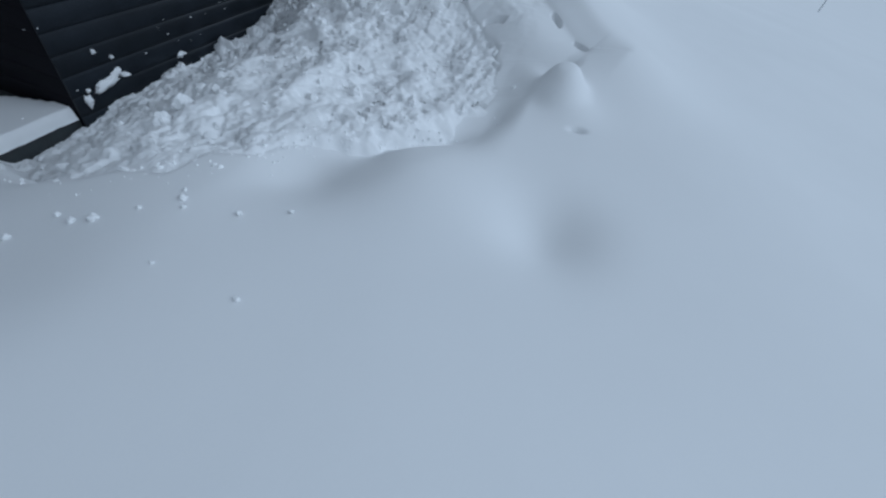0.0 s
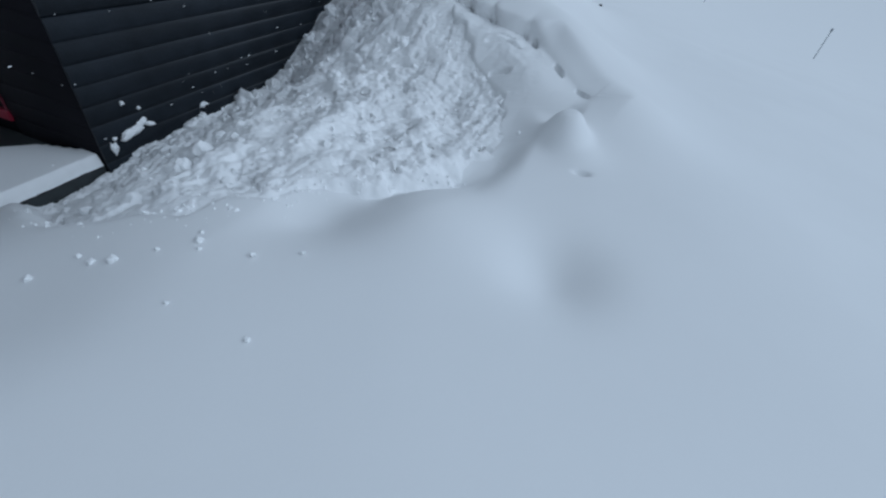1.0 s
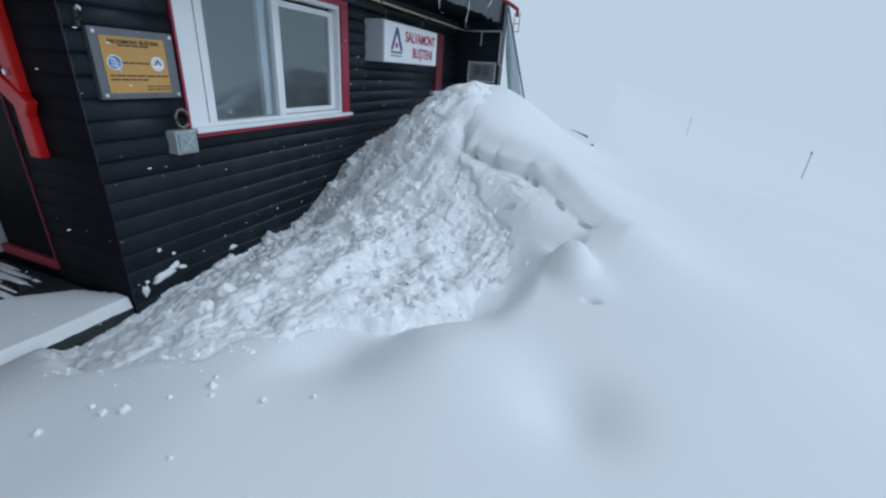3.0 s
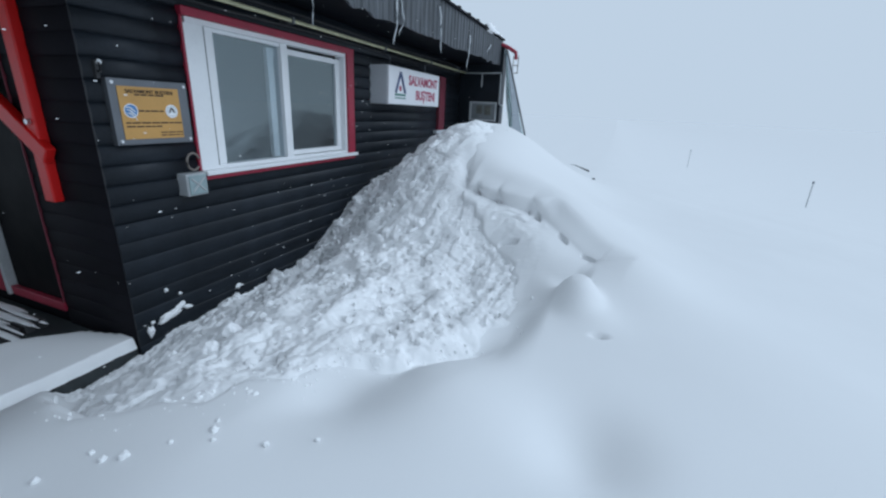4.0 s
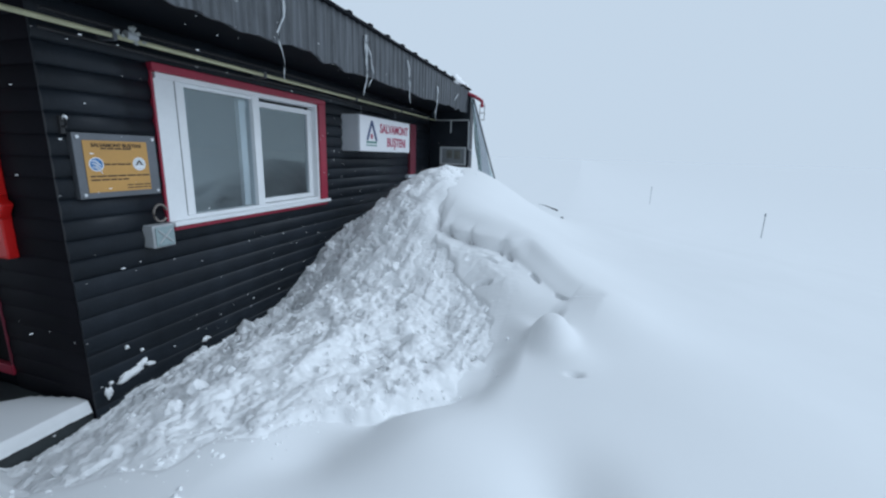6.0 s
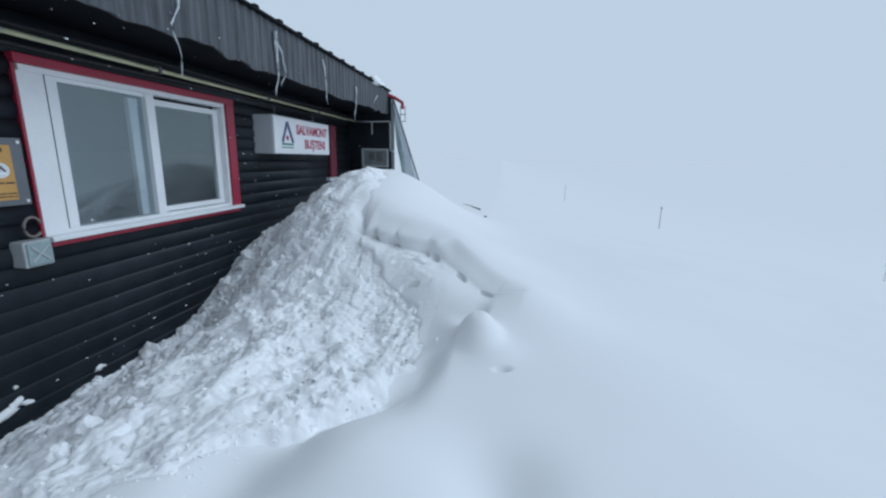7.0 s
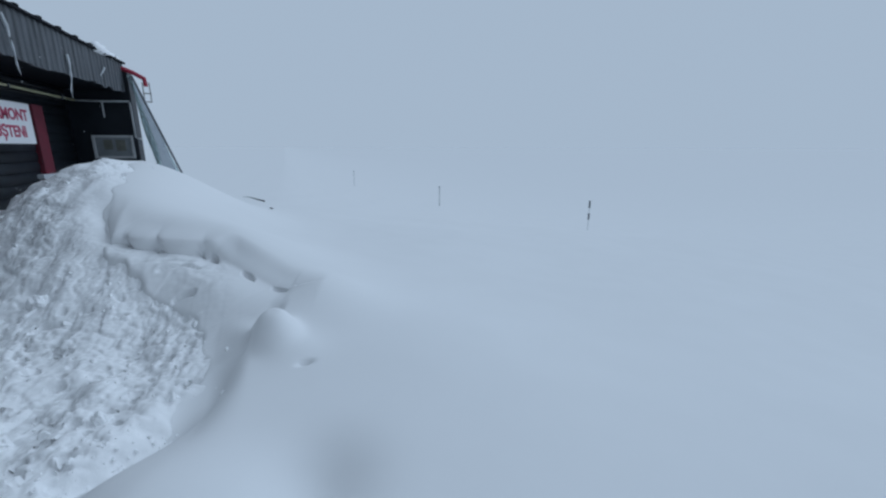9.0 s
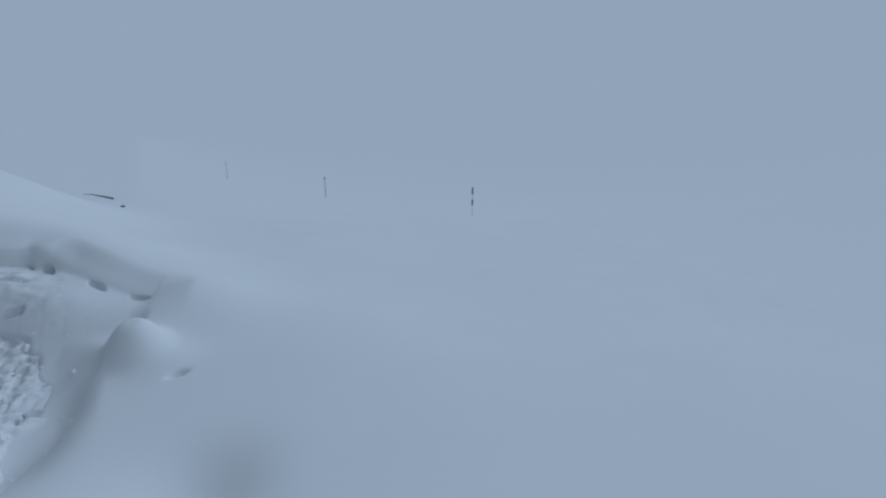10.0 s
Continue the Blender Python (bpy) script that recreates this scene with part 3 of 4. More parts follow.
wpart("mullion", (-0.075, 2.885, FZ0 + 0.025), (0.004, 2.962, FZ1 - 0.035), WHITE)
wpart("sash_rail", (-0.085, 2.962, FZ1 - 0.105), (-0.04, 3.735, FZ1 - 0.06), WHITE)
wpart("sash_rail", (-0.085, 2.962, FZ0 + 0.03), (-0.04, 3.735, FZ0 + 0.07), WHITE)
wpart("sash", (-0.085, 3.665, FZ0 + 0.07), (-0.04, 3.735, FZ1 - 0.105), WHITE)
wpart("inner_sash", (-0.10, 2.800, FZ0 + 0.03), (-0.06, 2.870, FZ1 - 0.075), WHITE, label="white edge of an open inner sash")
wpart("inner_sash", (-0.10, 2.870, FZ1 - 0.135), (-0.065, 2.96, FZ1 - 0.075), WHITE)
wpart("groove", (-0.03, 2.184, FZ0 + 0.02), (-0.002, 2.200, FZ1 - 0.035), DARKW, 0, "dark gap beside the sash")
for y0, y1, x, z0, z1 in ((2.268, 2.885, -0.035, FZ0 + 0.025, FZ1 - 0.06), (2.962, 3.665, -0.062, FZ0 + 0.07, FZ1 - 0.105)):
    ob = wpart("pane", (x - 0.003, y0, z0), (x + 0.003, y1, z1), GLASS, 0, "grey reflecting glass")
    ob.visible_shadow = False

# ---- things on the long wall ----
# brass-coloured plaque
PY0, PY1, PZ0, PZ1 = 1.52, 1.977, 1.158, 1.511
plaque = thing("plaque", (0.02, PY0, PZ0), "amber plaque with dark lettering in a grey metal frame", "plaque")
pw, ph = PY1 - PY0, PZ1 - PZ0
part("backing", box((-0.01, 0, 0), (0.03, pw, ph), 0.004), GREY, plaque, "grey metal plate")
part("face_sheet", box((0.03, 0.043, 0.032), (0.034, pw - 0.062, ph - 0.038), 0.001), AMBER, plaque, "amber printed sheet")
for y, z in ((0.022, 0.022), (pw - 0.022, 0.022), (0.022, ph - 0.022), (pw - 0.022, ph - 0.022)):
    part("screw", disc_x(0.03, 0.037, y, z, 0.009, 12), STEEL, plaque, "bright screw head")
t = lettering("SALVAMONT BU\u0218TENI", 0.027, INK, plaque, bold=0.0006)
t.location = (0.0355, 0.22, ph - 0.064)
for y0, y1, z, h in ((0.13, 0.31, 0.272, 0.008), (0.135, 0.285, 0.186, 0.008), (0.06, 0.39, 0.121, 0.008), (0.06, 0.27, 0.101, 0.008), (0.25, 0.39, 0.066, 0.006), (0.25, 0.39, 0.050, 0.006)):
    y = y0
    while y < y1 - 0.012:
        end = min(y1, y + random.uniform(0.018, 0.052))
        part("text_line", box((0.034, y, z - h / 2), (0.0355, end, z + h / 2), 0), INK, plaque)
        y = end + 0.006
em = part("emblem", disc_x(0.034, 0.036, 0.097, 0.186, 0.038, 32), WHITE, plaque, "round blue and white emblem")
part("disc", disc_x(0.036, 0.0366, 0.097, 0.186, 0.033, 32), EMB, em)
for k in range(3):
    arc = [(0.0368, 0.097 - 0.026 + 0.052 * u, 0.186 + 0.016 - 0.014 * k - 0.020 * (u - 0.25) ** 2 * (2 + k) + 0.004 * math.sin(6 * u + k)) for u in np.linspace(0, 1, 9)]
    part("wave", tube(arc, [0.001 + 0.0035 * math.sin(math.pi * u) for u in np.linspace(0, 1, 9)], 6), WHITE, em, "white wave")
em = part("emblem", disc_x(0.034, 0.036, 0.335, 0.186, 0.038, 32), WHITE, plaque, "round pale emblem with a dark peak")
part("disc", disc_x(0.036, 0.0366, 0.335, 0.186, 0.033, 32), SIGNG, em)
part("snow_field", box((0.0366, 0.312, 0.164), (0.0372, 0.358, 0.176), 0), WHITE, em)
part("peak", tube([(0.037, 0.318, 0.180), (0.037, 0.335, 0.205)], 0.004, 6), INK, em)
part("peak", tube([(0.037, 0.352, 0.180), (0.037, 0.335, 0.205)], 0.004, 6), INK, em)

hook = thing("wall_hook", (0.02, 1.50, 1.56), "small grey metal hook above the plaque", "hook")
part("plate", box((-0.01, -0.010, -0.06), (0.012, 0.010, 0.03), 0.003), CABLE, hook)
part("loop", tube([(0.0, 0, -0.02), (0.035, 0, -0.025), (0.045, 0, 0.0), (0.03, 0, 0.02)], 0.006), CABLE, hook)
bm = bmesh.new()
blob(bm, (0.03, 0.006, 0.022), (0.012, 0.010, 0.014), 2.0, 2, 0.8)
part("frost", bm, CRUMB, hook, "frost on the hook")

# weatherproof socket
sock = thing("socket_box", (0.0, 1.87, 0.815), "grey weatherproof socket box with a teal lid", "socket")
part("body", box((-0.02, 0, 0), (0.075, 0.150, 0.145), 0.008), PANEL, sock)
lid = part("lid", box((0.075, 0.012, 0.010), (0.084, 0.140, 0.136), 0.006), TEAL, sock, "teal grey hinged lid")
part("cross_bar", tube([(0.086, 0.03, 0.03), (0.086, 0.12, 0.115)], 0.006, 6), PANEL, lid)
part("cross_bar", tube([(0.086, 0.12, 0.03), (0.086, 0.03, 0.115)], 0.006, 6), PANEL, lid)
loop = [(0.03, 0.10 + 0.045 * math.cos(a), 0.215 + 0.055 * math.sin(a)) for a in np.linspace(0.3, 5.6, 16)]
part("cable_loop", tube(loop, 0.008, 8), LOOP, sock, "looped dull brown-grey cable", True)

# light-box sign
SY0, SY1, SZ0, SZ1 = 4.25, 5.68, 1.463, 1.865
sign = thing("light_box_sign", (0, SY0, SZ0), "white light-box sign with red lettering on the dark wall", "sign")
sw, sh = SY1 - SY0, SZ1 - SZ0
part("case", box((-0.02, 0, 0), (0.205, sw, sh), 0.006), SIGNG, sign, "grey metal case")
part("face_panel", box((0.205, 0.004, 0.004), (0.220, sw - 0.004, sh - 0.004), 0.004), SIGNW, sign, "white printed face")
for txt, y, z in (("SALVAMONT", 0.925, 0.275), ("BU\u0218TENI", 0.985, 0.115)):
    t = lettering(txt, 0.147, SIGNR, sign, bold=0.0046)
    t.location = (0.2215, y, z)
logo = part("logo_base", box((0.220, 0.15, 0.095), (0.2225, 0.41, 0.118), 0), SIGNE, sign, "plain triangular emblem")
part("logo_side", tube([(0.222, 0.165, 0.13), (0.222, 0.28, 0.345)], 0.017, 6), SIGNB, logo)
part("logo_side", tube([(0.222, 0.395, 0.13), (0.222, 0.28, 0.345)], 0.017, 6), SIGNB, logo)
part("logo_mark", disc_x(0.220, 0.2225, 0.28, 0.175, 0.032, 6), SIGNR, logo)
part("logo_bar", box((0.220, 0.15, 0.065), (0.2225, 0.41, 0.078), 0), SIGNE, logo)
for y in (0.25, 1.2):
    part("hanger", tube([(0.1, y, sh - 0.01), (0.1, y, sh + 0.10), (0.02, y, sh + 0.16)], 0.007, 6), GREY, sign)

# red post beside the sign (door surround further along the wall)
surround = thing("door_surround", (0, 6.1, 1.1), "weathered dark red door surround on the wall", "door surround", kind="structure")
part("board", box((-0.02, 0.06, -1.0), (0.04, 0.28, 0.80), 0.005), DULLRED, surround)
part("sill_end", box((-0.02, -0.05, -0.02), (0.06, 0.30, 0.03), 0.005), SIGNG, surround)

# gas pipe under the eaves
pipe = thing("gas_pipe", (0, 0, 0), "faded yellow gas pipe clipped under the eaves", "pipe")
part("pipe_run", tube([(0.11, 1.2, 2.03), (0.11, 4.0, 2.032), (0.11, 7.06, 2.03)], 0.0135, 10), YELLOW, pipe, smooth=True)
part("pipe_run", tube([(0.11, 7.06, 2.03), (0.40, 7.08, 2.03), (0.71, 7.08, 2.035), (0.715, 7.08, 2.0), (0.72, 7.08, 1.56), (0.78, 7.08, 1.54)], 0.013, 10), PIPEW, pipe, "pale grey end of the pipe", True)
part("drop", tube([(0.40, 7.08, 2.02), (0.40, 7.08, 1.82)], 0.010, 8), PIPEW, pipe)
for y in (1.75, 2.9, 4.35, 5.6, 6.7):
    part("pipe_clip", box((0.0, y, 2.005), (0.135, y + 0.02, 2.055), 0.003), GREY, pipe)
for z, x, nm in ((1.995, 0.06, 0), (2.085, 0.09, 1)):
    cable = [(x, y, z + 0.008 * math.sin(y * 2.2 + nm)) for y in np.arange(1.45, 7.1, 0.3)]
    tagged(part("cable", tube(cable, 0.009, 6), CABLE, smooth=True), "black cable slung along the eaves", "cable", "cables under the eaves")
valve = thing("pipe_valve", (0.11, 1.86, 2.05), "small frosted valve on the gas pipe", "valve")
part("body", tube([(0, -0.03, 0), (0, 0.03, 0)], 0.026, 10), PIPEW, valve)
part("handle", tube([(0, 0, 0), (0.0, 0.0, 0.045), (0, 0.035, 0.05)], 0.007, 8), PIPEW, valve)
for i, (dy, dz, r) in enumerate(((-0.09, 0.0, 0.010), (-0.06, -0.01, 0.008), (0.0, 0.035, 0.013), (0.03, 0.02, 0.009), (0.01, -0.035, 0.008), (0.06, -0.02, 0.007))):
    bm = bmesh.new()
    blob(bm, (0.022, dy, dz), (r * 0.7, r * 1.3, r), i + 0.5, 3, 1.1)
    part("frost", bm, FROST, valve, "ragged grey frost caught on the valve")

# icicles from the fascia
ICES = ((3.55, 2.45, 1.94, 0.016, 0.05), (4.47, 2.44, 2.00, 0.014, -0.10), (5.5, 2.33, 1.92, 0.014, 0.08), (2.44, 2.50, 1.90, 0.010, 0.03), (6.4, 2.36, 2.22, 0.012, 0.12), (3.60, 2.42, 2.02, 0.010, -0.03))
for y, z1, z0, r, lean in ICES:
    pts, rad = [], []
    for i in range(12):
        s = i / 11
        pts.append((0.695 + 0.006 * math.sin(7 * s + y), y - lean * s + (0.022 * math.sin(6 * s + 3 * y) + 0.012 * math.sin(15 * s + y)) * (1.6 if r < 0.011 else 0.6), z1 + (z0 - z1) * s))
        rad.append(r * (1.0 - 0.75 * s) + 0.0025 * math.sin(19 * s + y))
    tagged(part("icicle", tube(pts, rad, 8), ICE, smooth=True), "thin wind-bent icicle hanging from the fascia", "icicle", "icicles on the eaves")

# framed notice on the wing
note = thing("notice_frame", (0.20, WING - 0.02, 1.28), "pale framed notice board half buried by the snow", "notice board")
fw, fh = 0.47, 0.31
for a, b in (((0, -0.02, 0), (0.03, 0.03, fh)), ((fw - 0.03, -0.02, 0), (fw, 0.03, fh)), ((0.03, -0.02, fh - 0.03), (fw - 0.03, 0.03, fh)), ((0.03, -0.02, 0), (fw - 0.03, 0.03, 0.03))):
    part("frame_bar", box(a, b, 0.003), PIPEW, note)
part("print_sheet", box((0.03, 0.005, 0.03), (fw - 0.03, 0.012, fh - 0.03), 0), FADED, note)
for x0, x1, z0, z1 in ((0.12, 0.22, 0.12, 0.25), (0.26, 0.37, 0.10, 0.25)):
    part("picture", box((x0, 0.001, z0), (x1, 0.005, z1), 0), PRINT, note)

# milky sheet leaning on the wing's end, and the red arm above it
bm = bmesh.new()
g = []
for i in range(9):
    row = []
    for j in range(14):
        u, s = i / 8, j / 13
        x = 0.715 + 0.075 * u + s * (0.20 + 0.22 * u) + 0.012 * math.sin(9 * s + 4 * u)
        row.append(bm.verts.new((x, WING - 0.02 - 0.10 * u + 0.03 * math.sin(6 * u + 3 * s), 2.38 - 1.35 * s)))
    g.append(row)
for i in range(8):
    for j in range(13):
        bm.faces.new((g[i][j], g[i][j + 1], g[i + 1][j + 1], g[i + 1][j]))
bmesh.ops.solidify(bm, geom=bm.faces[:], thickness=0.006)
film = thing("plastic_sheet", (0, 0, 0), "milky plastic sheet stretched off the hut's end", "plastic sheet")
part("membrane", bm, FILM, film, smooth=True)
part("edge_batten", tube([(0.80, WING - 0.13, 2.36), (1.24, WING - 0.13, 1.02)], 0.014, 8), GREY, film)
lamp = thing("red_bracket", (0.68, WING - 0.05, 2.44), "red painted arm with a small wire cage at the roof corner", "bracket")
part("arm", tube([(0, 0, 0.02), (0.12, 0, -0.03), (0.24, 0, -0.10), (0.25, 0, -0.20)], 0.028, 8), RED, lamp)
for dx in (-0.04, 0.04):
    part("cage_wire", tube([(0.25 + dx, 0, -0.15), (0.25 + dx, 0, -0.40)], 0.006, 6), GREY, lamp)
part("cage_ring", tube([(0.20, 0, -0.29), (0.30, 0, -0.29)], 0.007, 6), GREY, lamp)
part("cage_ring", tube([(0.20, 0, -0.40), (0.30, 0, -0.40)], 0.007, 6), GREY, lamp)

# ---- porch ----
glazed = thing("door_1", (DX1, CORNER, 0), "red-framed glazed porch door with a pale jamb", "door", kind="structure")


def dpart(name, a, b, m, bev=0.004, label=""):
    return part(name, box([a[0] - DX1, a[1] - CORNER, a[2]], [b[0] - DX1, b[1] - CORNER, b[2]], bev), m, glazed, label)


dpart("bottom_rail", (DX0 + 0.03, CORNER - 0.012, 0.0), (DX1, CORNER + 0.05, 0.065), RED)
dpart("stile", (DX1 - 0.014, CORNER - 0.008, 0.065), (DX1, CORNER + 0.05, 2.0), DULLRED, label="thin worn red edge")
dpart("top_rail", (DX0, CORNER - 0.02, 2.0), (DX1, CORNER + 0.05, 2.06), RED)
dpart("jamb", (DX0, CORNER - 0.03, 0.0), (DX0 + 0.035, CORNER + 0.06, 2.0), PIPEW, label="pale grey jamb")
dpart("door_leaf", (DX0 - 0.74, CORNER - 0.01, 0.0), (DX0, CORNER + 0.05, 2.0), RED, label="dark red door leaf")
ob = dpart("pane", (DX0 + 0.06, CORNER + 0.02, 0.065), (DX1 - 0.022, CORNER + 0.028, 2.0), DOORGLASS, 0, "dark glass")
post = thing("timber_post", (-0.48, CORNER - 0.05, 0.80), "bright red timber post with a knee brace in the porch", "post")
bm = bmesh.new()
box((-0.055, 0.0, 0.0), (0.04, 0.055, 1.36), 0.008, bm)
part("upright", bm, REDB, post)
bm = box((-0.052, -0.012, -0.10), (0.052, 0.040, 1.3), 0.008)
bmesh.ops.transform(bm, matrix=pose(0.0, 0, 0.33, 0, -55, 0), verts=bm.verts)
part("brace", bm, REDB, post)
part("bolt", tube([(0.0, -0.002, 0.46), (0.0, -0.02, 0.46)], 0.016, 8), STEEL, post)

# snow on the porch slab, and dusted boards before the door
sx, sy = np.concatenate([np.arange(-0.98, -0.12, 0.015), np.arange(-0.12, -0.018, 0.004)]), np.arange(-1.6, CORNER - 0.005, 0.02)
SX, SY = np.meshgrid(sx, sy, indexing="ij")
ragged = np.interp(SY, (0.2, 0.8, 1.13, 1.24, 1.37, 1.45), (-0.92, -0.80, -0.69, -0.58, -0.47, -0.20)) + 0.025 * wobble(SX * 0, SY, 7.0, 2.0)
front = -0.028 + 0.008 * wobble(SX * 0, SY, 5.0, 4.0) + 0.005 * wobble(SX * 0, SY, 17.0, 6.0)
thick = 0.072 * sstep(0, 0.07, SX - ragged) * np.sqrt(np.clip((front - SX) / 0.022, 0, 1)) * (1 + 0.25 * sstep(1.0, 0.6, SY)) + 0.004 * wobble(SX, SY, 5.0, 8.0)
tagged(sheet("porch_snow", sx, sy, -0.100 + thick, SNOW, keep=(SX > ragged - 0.03) & (SX < front + 0.006)), "even layer of fresh snow on the porch slab", "snow layer")
mat_ob = thing("boot_grating", (-1.75, 0.75, -0.095), "dark timber duckboard dusted with snow before the door", "duckboard")
for i in range(9):
    part("slat", box((0.0, 0.07 * i, 0.0), (0.95, 0.07 * i + 0.05, 0.055), 0.004), BOARD, mat_ob)
    bm = bmesh.new()
    blob(bm, (0.50 + 0.03 * math.sin(3 * i), 0.07 * i + 0.026, 0.056), (0.40 + 0.05 * math.cos(5 * i), 0.026, 0.005), i, 4, 0.9)
    part("dusting", bm, CRUMB, mat_ob, "wind-blown snow on the slat", True)

# ---- loose snow ----
# clods broken out of the drift, too many to count
rng = np.random.default_rng(4)


def clods(count, pick, lo, hi, power=2.2):
    bm_co, bm_fa, made = [], [], 0
    t = bmesh.new()
    bmesh.ops.create_icosphere(t, subdivisions=1 if hi < 0.03 else 2, radius=1)
    base = np.array([v.co for v in t.verts])
    faces = np.array([[v.index for v in f.verts] for f in t.faces])
    t.free()
    while made < count:
        x, y = pick()
        d = float(inside(np.array([x]), np.array([y]))[0])
        if d < -0.10 or rng.random() > (1.0 if d > 0.0 else 0.22) or (abs(cut_place(np.array([x]), np.array([y]))[0][0]) < 0.3 and rng.random() < 0.95):
            continue
        z = max(float(heap_at(np.array([x]), np.array([y]))[0]), float(surface(np.array([x]), np.array([y]))[0]) if d < 0 else -9)
        r = lo + (hi - lo) * rng.random() ** power
        sc = r * (0.5 + 0.9 * rng.random(3))
        v = base * (1 + 0.06 * rng.standard_normal((len(base), 1)))
        for q in rng.standard_normal((6, 3)):
            q /= np.linalg.norm(q)
            v = v - np.outer(np.clip(v @ q - 0.5, 0, None), q)
        v = v * sc
        a = rng.random(3) * 6.3
        v = v @ np.array(Euler(a).to_matrix())
        bm_co.append(v + (x, y, z + r * (0.3 * rng.random() - 0.25)))
        bm_fa.append(faces + made * len(base))
        made += 1
    return np.concatenate(bm_co), np.concatenate(bm_fa)


def over_heap():
    return rng.uniform(0.02, 2.35), rng.uniform(0.55, 4.9) if rng.random() < 0.85 else rng.uniform(4.5, 7.0)


def along_toe():
    k = rng.integers(2, 11)
    t = rng.random()
    (ax, ay), (bx, by) = OUTLINE[k], OUTLINE[k + 1]
    return ax + t * (bx - ax) + rng.normal(0, 0.07), ay + t * (by - ay) + rng.normal(0, 0.06)


def along_hut():
    y = rng.uniform(2.3, 6.6)
    return rng.uniform(0.03, 0.5), y


for nm, lab, args in (("snow_clods", "angular clods of broken snow half sunk in the heap", (170, over_heap, 0.014, 0.036, 2.2)),
                      ("snow_crumbs", "crumbs and clods of broken snow strewn over the heap", (700, over_heap, 0.004, 0.016, 2.4)),
                      ("toe_crumbs", "small snow crumbs along the foot of the heap", (420, along_toe, 0.003, 0.012, 2.2)),
                      ("hut_side_clods", "jagged snow clods between the heap and the wall", (300, along_hut, 0.010, 0.045, 2.2))):
    co, fa = clods(*args)
    me = bpy.data.meshes.new(nm)
    me.from_pydata(co.tolist(), [], fa.tolist())
    me.materials.append(CRUMB)
    tagged(new(nm, me), lab, "snow clods", kind="stuff")

# larger frozen blocks that stand proud of the bank
for x, y, r in ((0.08, 2.56, 0.075), (0.09, 2.68, 0.05), (0.07, 2.92, 0.060), (0.12, 3.08, 0.045), (0.05, 2.16, 0.03), (0.10, 3.45, 0.06), (0.14, 3.75, 0.055), (0.12, 4.15, 0.06), (0.95, 1.35, 0.055), (1.05, 1.15, 0.04),
                (0.6, 1.25, 0.045), (1.25, 2.9, 0.05), (1.0, 2.4, 0.045), (1.62, 1.72, 0.035), (1.9, 1.75, 0.03)):
    bm = bmesh.new()
    blob(bm, (0, 0, 0), (r * 1.1, r, r * 0.8), x * 5 + y, 3, 0.45)
    ob = part("snow_block", bm, CRUMB, heap)
    ob.matrix_world = pose(x, y, float(heap_at(np.array([x]), np.array([y]))[0]) + r * 0.1, 40 * y, 30 * x, 70 * y)

# single lumps that rolled out on the smooth snow, and small holes' lips at the cut edge
for x, y, r in ((1.60, 0.70, 0.016), (1.63, 0.67, 0.010), (1.575, 0.735, 0.009), (1.43, 0.545, 0.018), (1.37, 0.52, 0.014), (1.78, 0.72, 0.012), (1.90, 0.80, 0.010), (1.30, 0.53, 0.012), (1.24, 0.42, 0.015), (1.98, 0.46, 0.010), (1.72, 0.47, 0.008), (1.52, 0.62, 0.009), (1.10, 0.30, 0.010)):
    bm = bmesh.new()
    r *= 0.75
    blob(bm, (0, 0, 0), (r, r * 0.9, r * 0.75), x * 7, 3, 0.6)
    ob = tagged(part("snow_lump", bm, CRUMB, smooth=True), "small rounded lump of snow lying on the smooth drift", "snow lump", "rolled snow lumps")
    ob.location = (x, y, float(drift(np.array([x]), np.array([y]))[0]) + r * 0.35)

# snow stuck to the wall by the corner
for y, z, w, h, tilt in ((1.655, 0.040, 0.085, 0.026, 12), (1.735, 0.068, 0.045, 0.020, 35), (1.79, 0.052, 0.035, 0.012, -20), (1.525, -0.012, 0.020, 0.032, 0), (1.665, 0.222, 0.014, 0.012, 0), (1.755, 0.165, 0.010, 0.010, 0), (2.235, 0.035, 0.030, 0.016, 10), (1.545, 0.04, 0.010, 0.012, 0)):
    bm = bmesh.new()
    blob(bm, (0, 0, 0), (0.010, w, h), y * 9, 3, 0.9)
    ob = tagged(part("stuck_snow", bm, CRUMB, smooth=True), "patch of snow stuck to the dark siding", "snow patch", "snow stuck on the wall")
    ob.matrix_world = pose(0.002, y, z, tilt, 0, 0)

# ---- out on the slope ----


def ground_z(x, y):
    return float(drift(np.array([x]), np.array([y]))[0])


marker = thing("marker_pole", (8.53, 7.05, ground_z(8.53, 7.05)), "thin black and white banded snow marker pole", "marker pole", "marker poles on the slope")
part("pole", tube([(0, 0, -0.6), (0, 0, 0.365 - marker.location.z)], 0.012, 10), WHITE, marker)
top = 0.365 - marker.location.z
for z0, z1 in ((top - 0.155, top - 0.005), (top - 0.40, top - 0.27)):
    part("band", tube([(0, 0, z0), (0, 0, z1)], 0.019, 10), HAZED_BAND, marker, "black band greyed by painted haze")
for x, y, t in ((8.04, 14.95, -0.035), (7.0, 29.6, -0.2)):
    po = thing("marker_pole", (x, y, ground_z(x, y)), "thin dark snow marker pole with a small cap", "marker pole", "marker poles on the slope")
    h = t - po.location.z
    part("pole", tube([(0, 0, -0.6), (0, 0, h)], 0.011, 8), POLE, po)
    part("cap", tube([(0, 0, h - 0.05), (0, 0, h + 0.02)], 0.026, 8), POLE, po)
plank = thing("broken_plank", (2.15, 6.94, 0.66), "dark end of a plank sticking out of the snow", "plank")
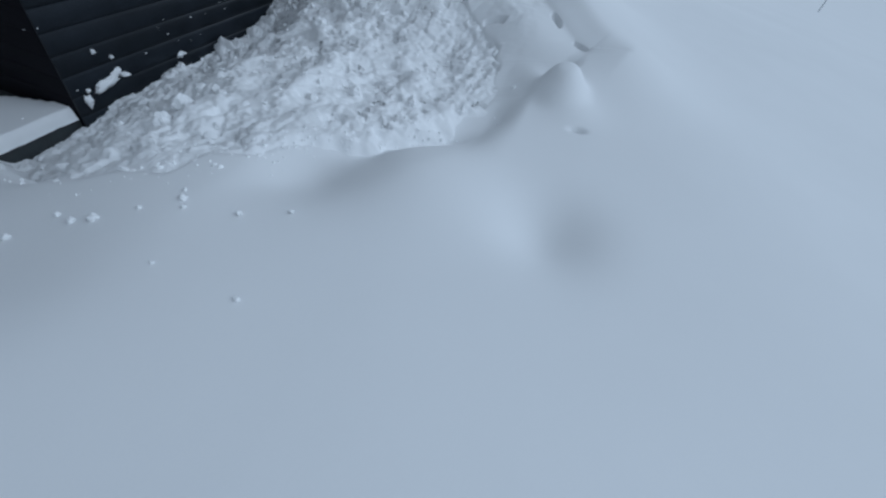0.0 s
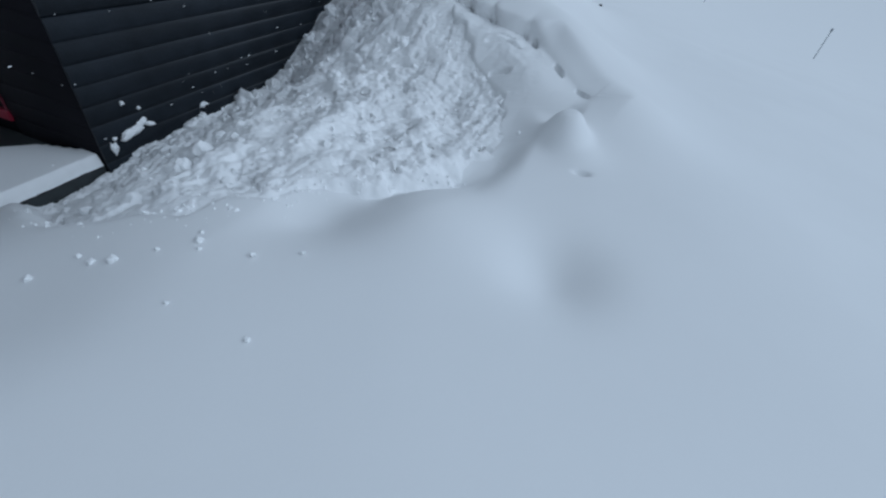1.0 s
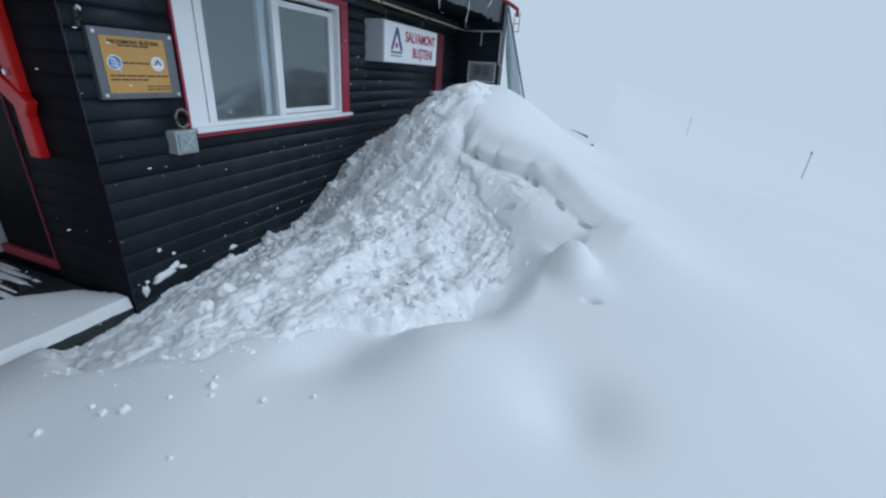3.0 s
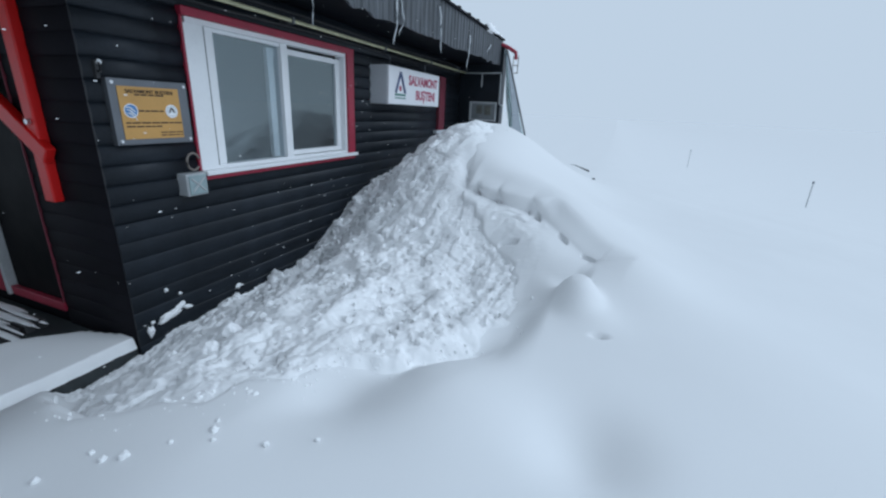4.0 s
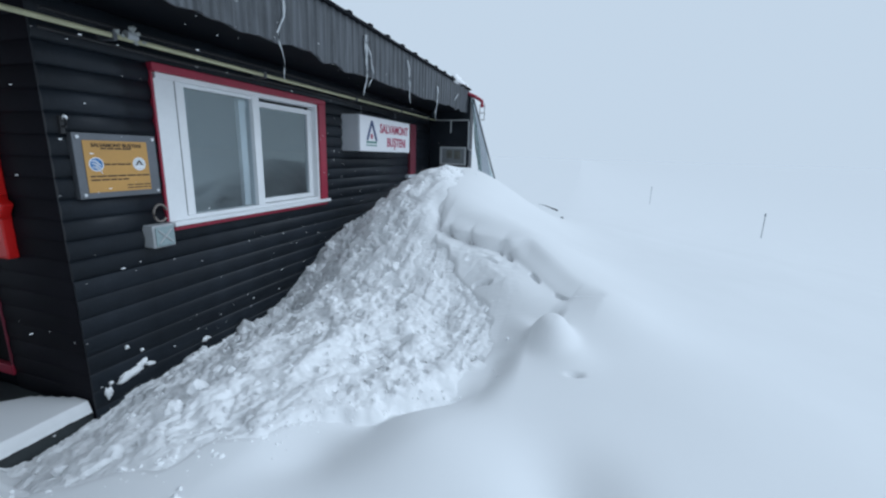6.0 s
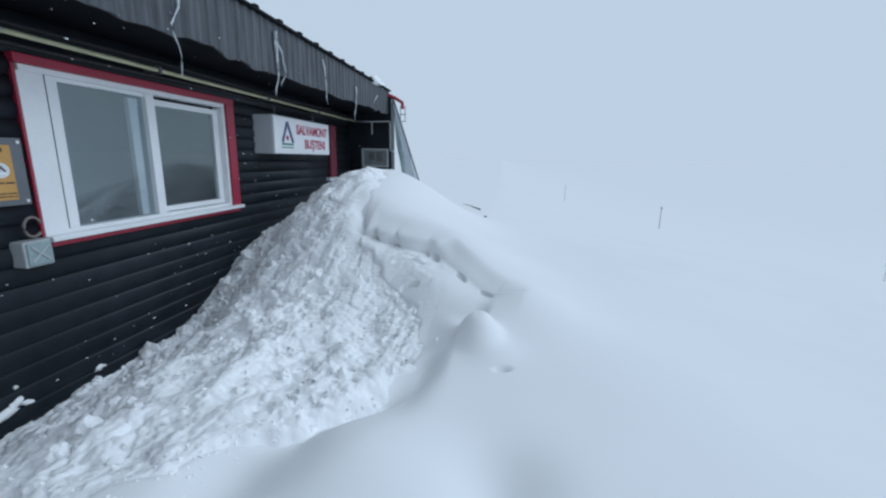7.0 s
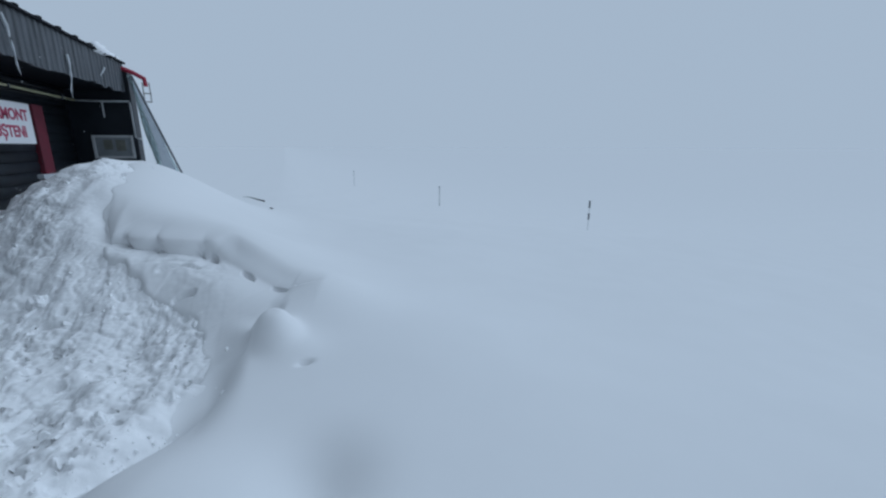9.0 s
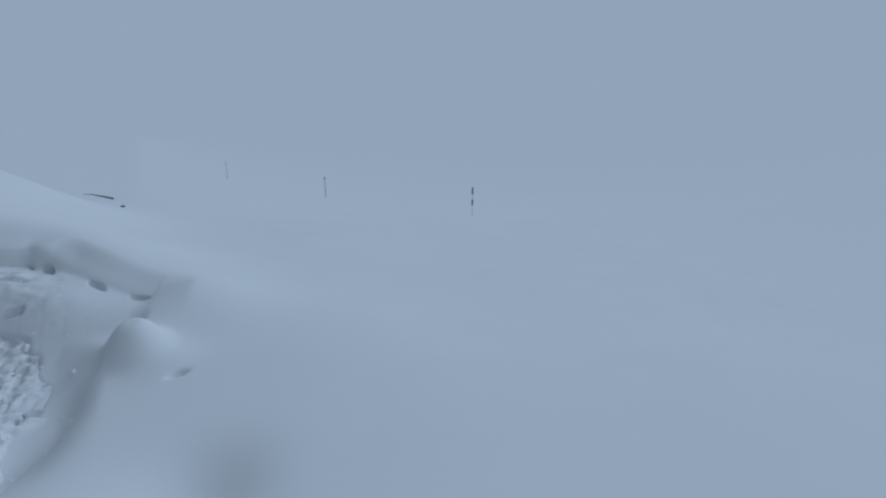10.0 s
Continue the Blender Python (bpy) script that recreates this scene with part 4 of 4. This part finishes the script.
part("board", tube([(-0.16, 0.02, 0.04), (-0.08, 0, 0.04), (0.13, 0, -0.03), (0.145, 0, -0.04)], [0.002, 0.005, 0.014, 0.011], 6), WOODP, plank)
stone = bmesh.new()
blob(stone, (0, 0, 0), (0.024, 0.02, 0.016), 5.0, 2)
tagged(part("stone", stone, WOODP), "small dark stone showing through the snow", "stone").location = (2.375, 6.93, ground_z(2.375, 6.93) + 0.01)

# flakes in the air before the hut
co, fa = [], []
t = bmesh.new()
bmesh.ops.create_icosphere(t, subdivisions=1, radius=1)
fb, ff = np.array([v.co for v in t.verts]), np.array([[v.index for v in f.verts] for f in t.faces])
t.free()
for i in range(340):
    c = rng.uniform((0.15, 0.6, -0.05), (1.5, 4.6, 2.3))
    c[2] = max(c[2], float(heap_at(c[:1], c[1:2])[0]) + 0.05)
    co.append(fb * rng.uniform(0.0010, 0.0027) * (1, 2.8, 0.8) + c)
    fa.append(ff + i * len(fb))
me = bpy.data.meshes.new("falling_snow")
me.from_pydata(np.concatenate(co).tolist(), [], np.concatenate(fa).tolist())
me.materials.append(SNOW)
tagged(new("falling_snow", me), "sparse snowflakes drifting in the air before the hut", "snowflakes", kind="stuff")

# ---- siding logs, one by one ----


def log_mesh(length, name="siding_log"):
    """A half-round log along +y, its bulge towards +x; z from 0 to ROW."""
    prof = [(0.0 - 0.022, 0.0)] + [(-0.020 + 0.019 * math.sin(math.pi * (0.06 + 0.88 * s / 8)) ** 0.75, ROW * s / 8) for s in range(9)] + [(-0.022, ROW)]
    verts = [(x, y, z) for y in (0, length) for x, z in prof]
    k = len(prof)
    faces = [(i, i + 1, k + i + 1, k + i) for i in range(k - 1)] + [tuple(range(k))[::-1], tuple(range(k, 2 * k))]
    me = bpy.data.meshes.new(name)
    me.from_pydata(verts, [], faces)
    me.polygons.foreach_set("use_smooth", [True] * (k - 1) + [False, False])
    me.update()
    return me


def lay_log(length, m, parent, material, cache={}):
    key = (round(length, 3), material.name)
    if key not in cache:
        cache[key] = log_mesh(length)
        cache[key].materials.append(material)
    ob = new("siding_log", cache[key])
    ob.parent = parent
    ob.matrix_world = m


for r in range(-12, 11):
    z = WZ0 + ROW * r
    if 0 <= r < 9:
        lay_log(WY0 - CORNER - 0.002, pose(0, CORNER, z), wall_long, DARK)
        lay_log(WING - WY1 - 0.02, pose(0, WY1, z), wall_long, DARK)
    else:
        lay_log(WING - CORNER - 0.02, pose(0, CORNER, z) @ Matrix.Diagonal((1.0 if r > -3 else 0.65, 1, 1, 1)), wall_long, DARK)
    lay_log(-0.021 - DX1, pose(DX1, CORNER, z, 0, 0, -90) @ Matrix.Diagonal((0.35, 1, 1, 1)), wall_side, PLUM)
